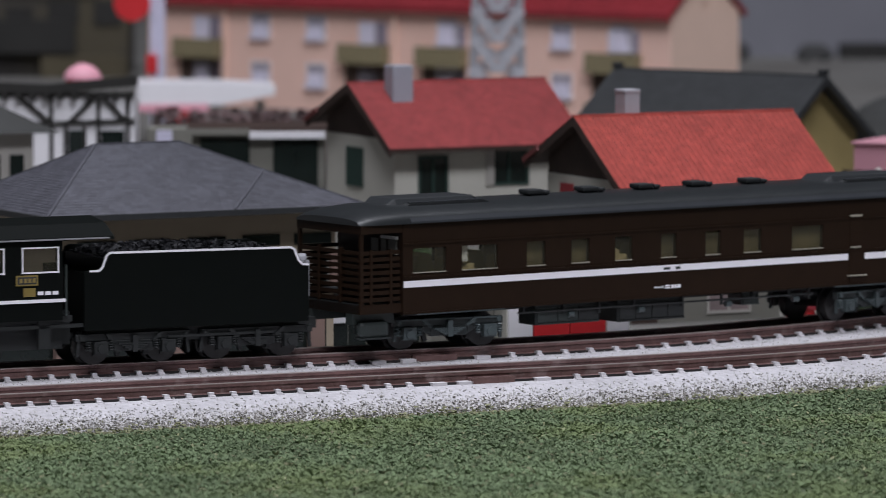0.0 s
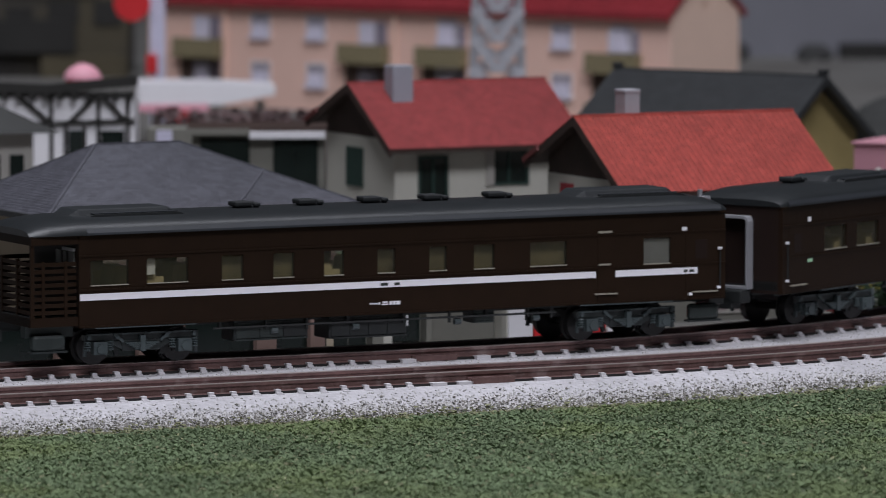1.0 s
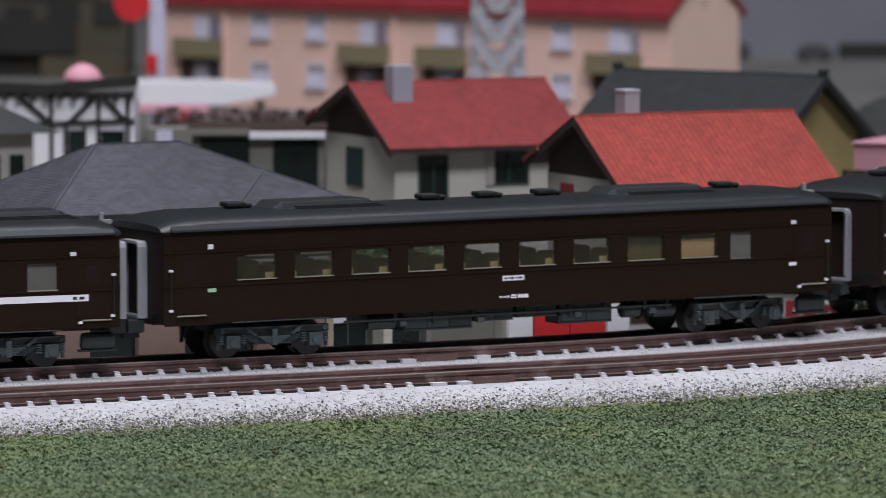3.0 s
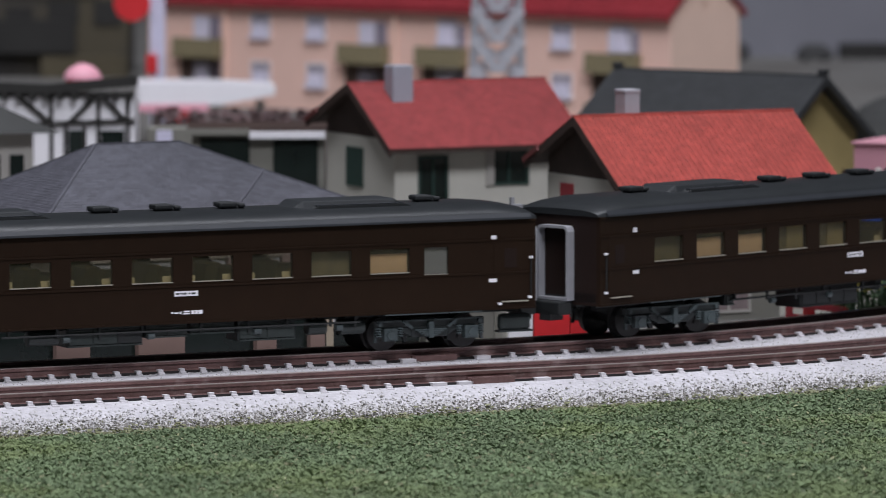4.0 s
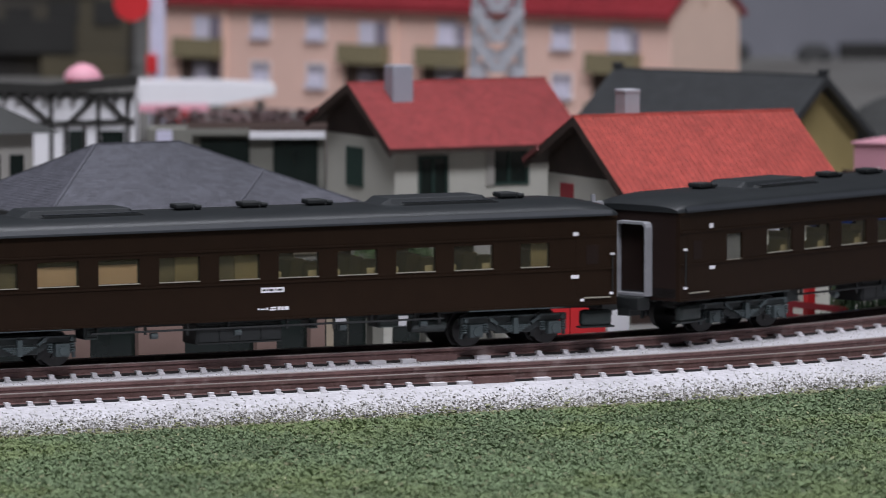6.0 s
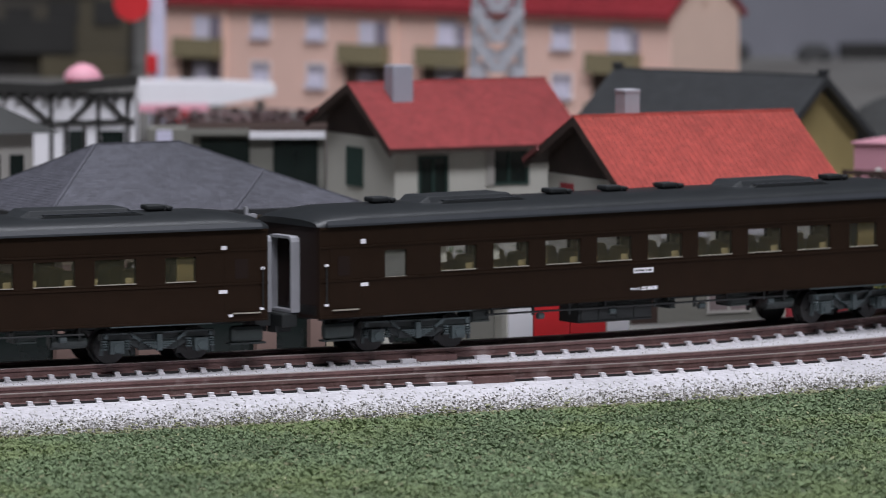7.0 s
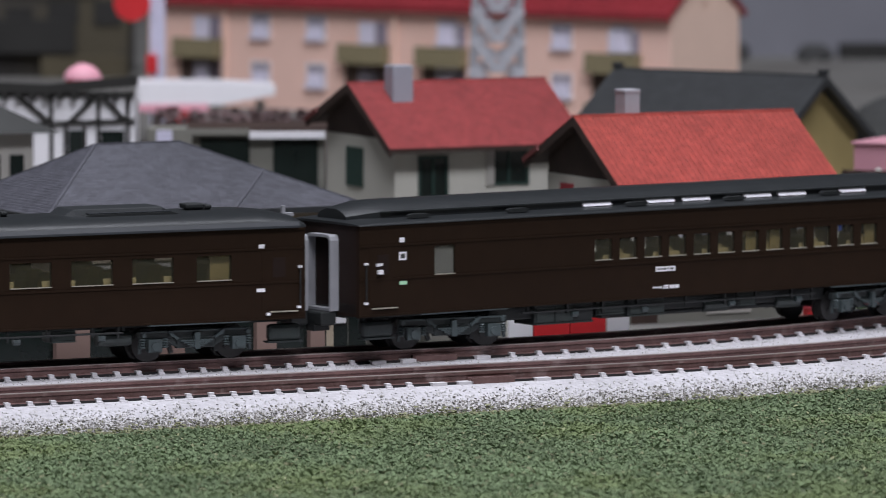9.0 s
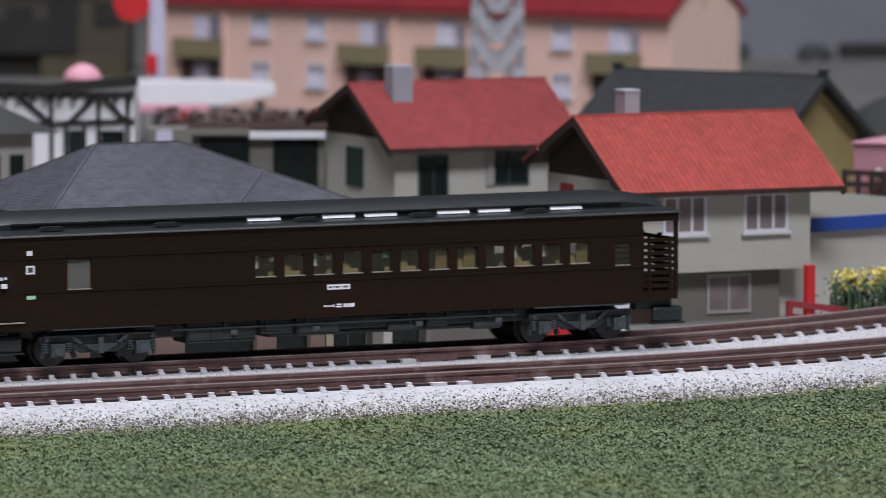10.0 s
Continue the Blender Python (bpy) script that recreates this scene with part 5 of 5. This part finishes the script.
for x in (5, 16, 27, 38, 49, 58.8):
    part("pillar", boxes((x, x + 1.6, 4.6, 6.0, 5.0, 14.5)), "pinkwall", st)
for x in (8, 19, 30, 41, 51.5):
    frame_window(st, x, 5.0, 7.6, 9.0, y=5.6, frame="greyframe", pane="darkpane", bars=2, sill=False)
    part("vent_slot", boxes((x, x + 7.5, 4.7, 5.02, 16.4, 18.4)), "darkpane", st)
# low wing of the station
wing = part("wing_roof", loft(bmesh.new(), [[(40, 2, EZ - 0.5), (66, -1, EZ - 0.5), (70, 40, EZ - 0.5), (40, 40, EZ - 0.5)], [(44, 20, EZ + 5.5), (47, 18, EZ + 5.5), (47, 22, EZ + 5.5), (44, 22, EZ + 5.5)]]), "slate", st)

# shop front between station and houses
shop = thing("shop_front", mpose(11.3, 1056, GROUND, HEAD), "pale plaster shop front with bright red shutter panels", "shop")
for w in ((0, 24.5, 0, 1, 0, 12), (0, 24.5, 12, 13, 0, 12), (0, 1, 1, 12, 0, 12), (23.5, 24.5, 1, 12, 0, 12)):
    part("wall", boxes(w), "plaster", shop)
for k in range(2):
    part("shutter_panel", boxes((5.2 + 7.2 * k, 12.2 + 7.2 * k, -0.7, -0.02, 0, 10.4)), "red", shop, "bright red shutter panel")
for a, b in ((0.2, 4.9), (19.9, 24.3)):
    part("pilaster", boxes((a, b, -0.5, -0.02, 0, 11)), "whiteframe", shop, "white front panel")
part("lintel", boxes((4.9, 19.8, -0.9, -0.02, 10.4, 11.2)), "whiteframe", shop)
part("flat_roof", boxes((-0.5, 25, -1.2, 13.5, 12.0, 12.8)), "slate_dark", shop)
store = thing("store_front", mpose(-22, 1042, GROUND, HEAD), "dark glazed store front with pink pillars", "shop")
part("wall", boxes((0, 36, 3, 4, 0, 12)), "plaster_dark", store)
for a, b, mt in ((0, 3.3, "beige"), (10.9, 13.0, "plaster_dark"), (21.4, 22.4, "plaster_dark")):
    part("pillar", boxes((a, b, 0.5, 3.0, 0, 12)), mt, store)
for a, b in ((3.9, 7.0), (7.3, 10.5)):
    part("window", boxes((a, b, 2.6, 3.05, 1.0, 10)), "darkpane", store)
part("door", boxes((13.4, 15.6, 2.5, 3.05, 0, 10)), "plaster", store, "pale plaster door leaf")
part("window", boxes((16.0, 21.0, 2.6, 3.05, 2.2, 10)), "darkpane", store)
for a, b, z0, z1 in ((4.0, 6.5, 6.0, 7.4), (16.2, 18.6, 5.0, 8.2)):
    part("notice", boxes((a, b, 2.2, 2.55, z0, z1)), "whiteframe", store, "white notice board")
part("low_kerb", boxes((13.4, 24, 0.2, 1.4, 0, 1.6)), "whiteframe", store, "white kerb stone")
part("awning", boxes((-0.5, 36.5, -0.5, 4.0, 12, 12.8)), "slate_dark", store)

# red fence and flowers by the annex
fence = thing("fence", mpose(64.6, 1096, GROUND, HEAD + 6), "low bright red fence with a tall red post", "fence")
part("post", boxes((2.8, 4.5, -0.6, 0.8, 0, 11.8)), "red", fence)
for k in range(2):
    part("rail", beam(bmesh.new(), (-1.0, 0, 4.9 - k * 2.4), (11.0, -1.5, 3.2 - k * 2.4), 1.0, 1.2), "apt_roof", fence)
part("post", boxes((10.2, 11.2, -2.0, -1.0, 0, 3.8)), "red", fence)
part("post", boxes((-1.4, -0.4, -0.5, 0.5, 0, 5.4)), "apt_roof", fence)
for i, (fx, fy) in enumerate(((75.5, 1102), (81.5, 1106), (88, 1111))):
    fl = thing("flower_clump", mpose(fx, fy, GROUND), "yellow flowers on dark green stems", "flowers", "flower bed")
    bm = bmesh.new()
    rnd = random.Random(i)
    for k in range(26):
        a, r = rnd.uniform(0, 6.28), rnd.uniform(0, 3.2)
        beam(bm, (r * math.cos(a), r * math.sin(a), 0), (1.25 * r * math.cos(a), 1.25 * r * math.sin(a), rnd.uniform(5, 9.5)), 0.3)
    part("stalk_tuft", bm, "stem", fl)
    scatter("leaves", chips(260, lambda g, n: np.stack([g.normal(0, 1.9, n), g.normal(0, 1.9, n), g.uniform(1, 8.5, n)], 1), 0.75, 0.9, 30 + i), "stem", fl)
    scatter("blossom", chips(240, lambda g, n: np.stack([np.clip(g.normal(0, 1.9, n), -3.4, 3.4), np.clip(g.normal(0, 1.5, n), -2.8, 2.8), g.uniform(6.8, 10.6, n)], 1), 0.55, 0.8, 40 + i), "yellow", fl)

# half-timbered house behind the station
ht = thing("half_timbered_house", mpose(-106.5, 1330, GROUND, -6), "white half-timbered house with dark beams and eave", "house")
for w in ((-10, 38, 0, 1.2, 0, 30.5), (36.8, 38, 1.2, 6, 0, 29.5), (-10, 38, 6, 7, 0, 29.5)):
    part("wall", boxes(w), "white_panel", ht)
for a, b in (((-10, 30.2), (38, 30.2)), ((-10, 22.4), (38, 24.4)), ((-10, 10), (38, 10)), ((5, 22), (5, 30)), ((19.4, 0), (19.4, 30)), ((36.6, 0), (36.6, 30)), ((12, 29.5), (19, 24)),
             ((23, 23.5), (29.2, 29.5)), ((31, 29.5), (36, 24.5)), ((30, 0), (30, 30)), ((26.8, 0), (26.8, 23)), ((14.8, 0), (14.8, 23)), ((10, 0), (10, 23)), ((22.6, 0), (22.6, 23))):
    part("beam", beam(bmesh.new(), (a[0], -0.3, a[1]), (b[0], -0.3, b[1]), 0.8, 1.0), "dark", ht)
part("roof", loft(bmesh.new(), [[(x, -1.6, z), (x, 2, z), (x, 2, z + 2.2), (x, -1.6, z + 2.2)] for x, z in ((-12, 31.3), (18.5, 30.2), (38.6, 32.2))]), "dark", ht)
for k in range(16):
    part("eave_bracket", boxes((-10 + k * 3.1, -9 + k * 3.1, -1.8, 0, 28.9, 30.9)), "dark", ht)
for x, w in ((10.6, 3.8), (23.2, 3.4), (30.6, 5.2)):
    part("window", boxes((x, x + w, -0.5, 0.1, 12, 22.2)), "darkpane", ht)
low = thing("shed", mpose(-101, 1215, GROUND, 20), "beige shed with a dark sloping roof", "shed")
part("wall", boxes((0, 18, 0, 14, 0, 28.6)), "greyframe", low)
for k in range(3):
    part("window", boxes((3 + k * 5, 6 + k * 5, -0.3, 0.05, 18, 24)), "darkpane", low)
part("roof", loft(bmesh.new(), [[(-2, -3, 28.5), (23, -3, 28.5), (23, 17, 28.5), (-2, 17, 28.5)], [(-2, 7, 34.6), (11, 7, 34.6), (11, 7.5, 34.6), (-2, 7.5, 34.6)]]), "rock", low)

# filling station canopy
can = thing("canopy", mpose(-82.0, 1600, GROUND - 2.1, 4), "white flat canopy with a red edge stripe", "canopy")
part("deck", loft(bmesh.new(), [[(0, 0, 14.0), (22, 0, 13.6), (37, 0, 16.4), (37, 24, 16.4), (22, 24, 13.6), (0, 24, 14.0)], [(0, 0, 19.6), (22, 0, 19.3), (37, 0, 18.6), (37, 24, 18.6), (22, 24, 19.3), (0, 24, 19.6)]]), "white_panel", can)
part("stripe", boxes((0, 19, -0.25, 0.6, 11.9, 13.95)), "pink", can, "faded red edge stripe")
for x in (4, 32):
    part("column", boxes((x, x + 2.5, 8, 10, 2.1, 14.2)), "greyframe", can)
part("sign", boxes((8, 14, -1, 0, 7, 12)), "red", can, "red sign panel")
kiosk = thing("pump_kiosk", mpose(-66, 1330, GROUND, 4), "small pale grey kiosk beside the timbered house", "kiosk")
part("wall", boxes((0, 11.5, 0, 9, 0, 22.5)), "plaster_dark", kiosk, bevel=0.3)
part("window", boxes((2, 5.5, -0.3, 0.05, 15, 22)), "pale_glass", kiosk)
part("door", boxes((8, 11.5, -0.3, 0.05, 0, 13)), "greyframe", kiosk)

# flat-roofed shop with dark glazing
fs = thing("flat_roof_shop", mpose(-53, 1262, GROUND, 3), "grey flat-roofed shop with white fascia and dark windows", "shop")
part("wall", boxes((0, 28, 0, 1, 0, 26), (0, 1, 1, 20, 0, 26), (27, 28, 1, 20, 0, 26)), "plaster_dark", fs)
part("fascia", boxes((12, 28, -2, 0, 24.6, 26.0)), "whiteframe", fs)
part("fascia", boxes((-1, 12, -2, 0, 25.4, 26.6)), "plaster_dark", fs)
part("roof", boxes((-1, 29, 0, 21, 26, 26.8)), "timber", fs)
for x, w in ((1.5, 10.5), (17, 9.5)):
    part("window", boxes((x, x + w, -0.4, 0.1, 8, 24.6)), "darkpane", fs)
bushes = thing("hedge", mpose(-38, 1420, GROUND), "mauve-brown hedge behind the shop", "hedge")
scatter("foliage", chips(3000, lambda g, n: np.stack([g.uniform(-30, 30, n), g.uniform(-5, 5, n), g.uniform(2, 21, n)], 1), 1.3, 0.8, 50), "brush", bushes)

# dark blocks, signs and dome at the far left
blk = thing("dark_building", mpose(-215, 1950, GROUND, 0), "dark brown building with an olive lower storey", "building")
part("wall", boxes((0, 112, 0, 40, 0, 60)), "grimy", blk)
part("band", boxes((84, 112, -6, 0, 0, 7)), "olive_dark", blk)
for x, z, w, h in ((72, 17, 9, 6), (86, 18, 10, 7), (101, 17, 9, 8), (72, 26, 30, 2)):
    part("window_recess", boxes((x, x + w, -0.6, 0.1, z, z + h)), "dark", blk)
part("ledge", boxes((25, 95, -5, 0, 8, 19)), "dark", blk)
sg = thing("sign_tower", mpose(-90, 1640, GROUND), "white sign pillar with red panels", "sign")
part("pillar", boxes((9.5, 13.5, 0, 4, 0, 60)), "pale_glass", sg)
part("panel", rod(bmesh.new(), (4.6, -2, 37.4), (4.6, 1, 37.4), 5.0, 24), "red", sg, "round red sign disc")
part("panel", boxes((8.4, 11.4, -1, 0, 18, 23.2)), "red", sg)
dome = thing("parasol", mpose(-85.8, 1420, GROUND - 0.4), "pale pink dome-shaped parasol", "parasol")
bm = bmesh.new()
loft(bm, [[(r * math.cos(2 * math.pi * i / 20), r * math.sin(2 * math.pi * i / 20), z) for i in range(20)] for r, z in ((4.6, 29.0), (4.3, 30.2), (3.1, 31.6), (1.5, 32.4), (0.3, 32.7))])
part("canopy", bm, "pink", dome)
part("pole", rod(bmesh.new(), (0, 0, 0), (0, 0, 29), 0.5, 8), "greyframe", dome)
part("rim", rod(bmesh.new(), (0, 0, 28.2), (0, 0, 29.0), 4.0, 20), "red", dome, "red rim under the parasol")

# far grey wall and dark parked blocks at the right
fw = part("retaining_wall", boxes((90, 330, 2080, 2100, GROUND, 60)), "greywall")
tagged(fw, "long grey concrete retaining wall", "wall", kind="structure")
tagged(part("kerb", boxes((138, 330, 2064, 2079, GROUND, GROUND + 5)), "dark"), "dark kerb strip before the far wall", "kerb", kind="structure")
car = thing("parked_car", mpose(128, 2054, GROUND, 8), "dark blurred parked model car", "car")
part("body", loft(bmesh.new(), [[(-6, -2.6, 0.9), (6, -2.6, 0.9), (6, 2.6, 0.9), (-6, 2.6, 0.9)], [(-6, -2.6, 3.2), (6, -2.6, 3.2), (6, 2.6, 3.2), (-6, 2.6, 3.2)], [(-3.4, -2.2, 5.8), (2.6, -2.2, 5.8), (2.6, 2.2, 5.8), (-3.4, 2.2, 5.8)]]), "print", car, bevel=0.4)
for x in (-3.6, 3.6):
    for y in (-2.5, 2.5):
        part("wheel", rod(bmesh.new(), (x, y - 0.4, 1.0), (x, y + 0.4, 1.0), 1.0, 12), "under_dark", car)
copy_thing(car, mpose(102, 2060, GROUND, 75))
pk = thing("pink_house", mpose(85.6, 1240, GROUND, -25), "small pink house with a dark timber balcony", "house")
part("wall", boxes((0, 24, 0, 18, 0, 24.8)), "pink_wall", pk)
part("roof", boxes((-0.5, 24.5, -0.6, 18.6, 24.8, 25.4)), "pink_wall", pk, bevel=0.2)
bal = part("balcony", boxes((-1, 25, -4, 0, 10.4, 11.2)), "timber", pk, "dark brown slatted balcony")
for z in (13.4, 16.2, 18.6):
    part("handrail", boxes((-1, 25, -4, -3.2, z, z + 1.1)), "timber", bal)
for x in range(-1, 25, 3):
    part("baluster", boxes((x, x + 1.1, -4.4, -4.02, 10.4, 19.8)), "timber", bal)
part("parasol_head", rod(bmesh.new(), (6.2, -2, 18.0), (6.2, -2, 20.2), 1.9, 12, 0.5), "greyframe", bal, "pale grey folded parasol")

# dark rock mound behind the pink house
mound = thing("rock_mound", mpose(117, 1500, GROUND), "rounded dark grey rock mound with a tunnel portal", "rock")
bm = bmesh.new()
rings = []
for k in range(9):
    r, z = 19 * math.cos(k * 0.19), 21.0 * math.sin(k * 0.19)
    rings.append([((r + 1.6 * noise.noise((math.cos(2 * math.pi * i / 28) * 2, math.sin(2 * math.pi * i / 28) * 2, k * 0.5))) * math.cos(2 * math.pi * i / 28), r * math.sin(2 * math.pi * i / 28), z) for i in range(28)])
part("rock_face", loft(bm, rings), "rock", mound)

# bush behind the tracks
bush = thing("bush", mpose(-8.5, 1150, GROUND), "leafy bright green bush before the houses", "bush")
part("trunk", rod(bmesh.new(), (0, 0, 0), (0, 0, 7), 0.9, 8, 0.4), "timber", bush)
scatter("crown", chips(1500, lambda g, n: np.stack([g.normal(0, 4.8, n), g.normal(0, 2.4, n), np.abs(g.normal(0, 3.4, n)) * 0.9 + 3.0 + g.uniform(0, 5, n)], 1), 0.9, 0.8, 60), "bush", bush)

# ---- sleepers, one by one ----
PAD = mesh_of("joint_pad", boxes((-1.3, 1.3, -7.0, -5.4, BED - 0.5, -1.5), (-1.3, 1.3, 5.4, 7.0, BED - 0.5, -1.5)), "sleeper")
for tr, off, straight, curve, pads in ((tracks[0], 0.0, -19.9, (9.9, 5.07), (-15.2, -9.6, 4.2)), (tracks[1], GAP, -26.2, (3.5, 4.18), (-21.1, -16.4, -2.3))):
    spots = [straight - 3.87 * k for k in range(220)] + [curve[0] + curve[1] * k for k in range(int((S1 - 10) / curve[1]))]
    far = bmesh.new()
    for s in spots:
        x, y, h = along(s, off)
        if -135 < s < 230:
            shared("sleeper", SLEEPER, tr, x, y, random.uniform(-0.05, 0.03), math.degrees(h) + random.uniform(-0.8, 0.8))
        else:
            c, n = Vector((math.cos(h), math.sin(h), 0)), Vector((math.sin(h), -math.cos(h), 0))
            ring = [Vector((x, y, 0)) + c * i * 0.6 + n * j * 7.6 for i, j in ((-1, -1), (1, -1), (1, 1), (-1, 1))]
            loft(far, [[p + Vector((0, 0, z)) for p in ring] for z in (BED - 0.6, -1.96)])
    tagged(part("far_sleepers", far, "sleeper", tr), kind="stuff")
    for s in pads:
        x, y, h = along(s, off)
        shared("joint_pad", PAD, tr, x, y, 0, math.degrees(h))


# ---- what moves ----
def motions():
    steps = [i * 0.25 for i in range(41)]
    fine = [i / 15 for i in range(151)]
    start = travelled(0.0)
    for c, behind, half, bs, ws in MOVING:
        walk(c, [(t, on_track(travelled(t) + behind, half)) for t in steps])
        for b, x in bs:
            rows = []
            for t in steps:
                u = travelled(t) + behind
                turn = along(u + x)[2] - on_track(u, half).to_euler().z
                rows.append((t, mpose(x, 0, 0, math.degrees(turn))))
            walk(b, rows)
        for w in ws:
            r = w.location.z / MM
            x = w.location.x
            walk(w, [(t, Matrix.Translation((x, 0, r * MM)) @ Euler((0, (travelled(t) - start) / r, 0)).to_matrix().to_4x4()) for t in fine])


motions()
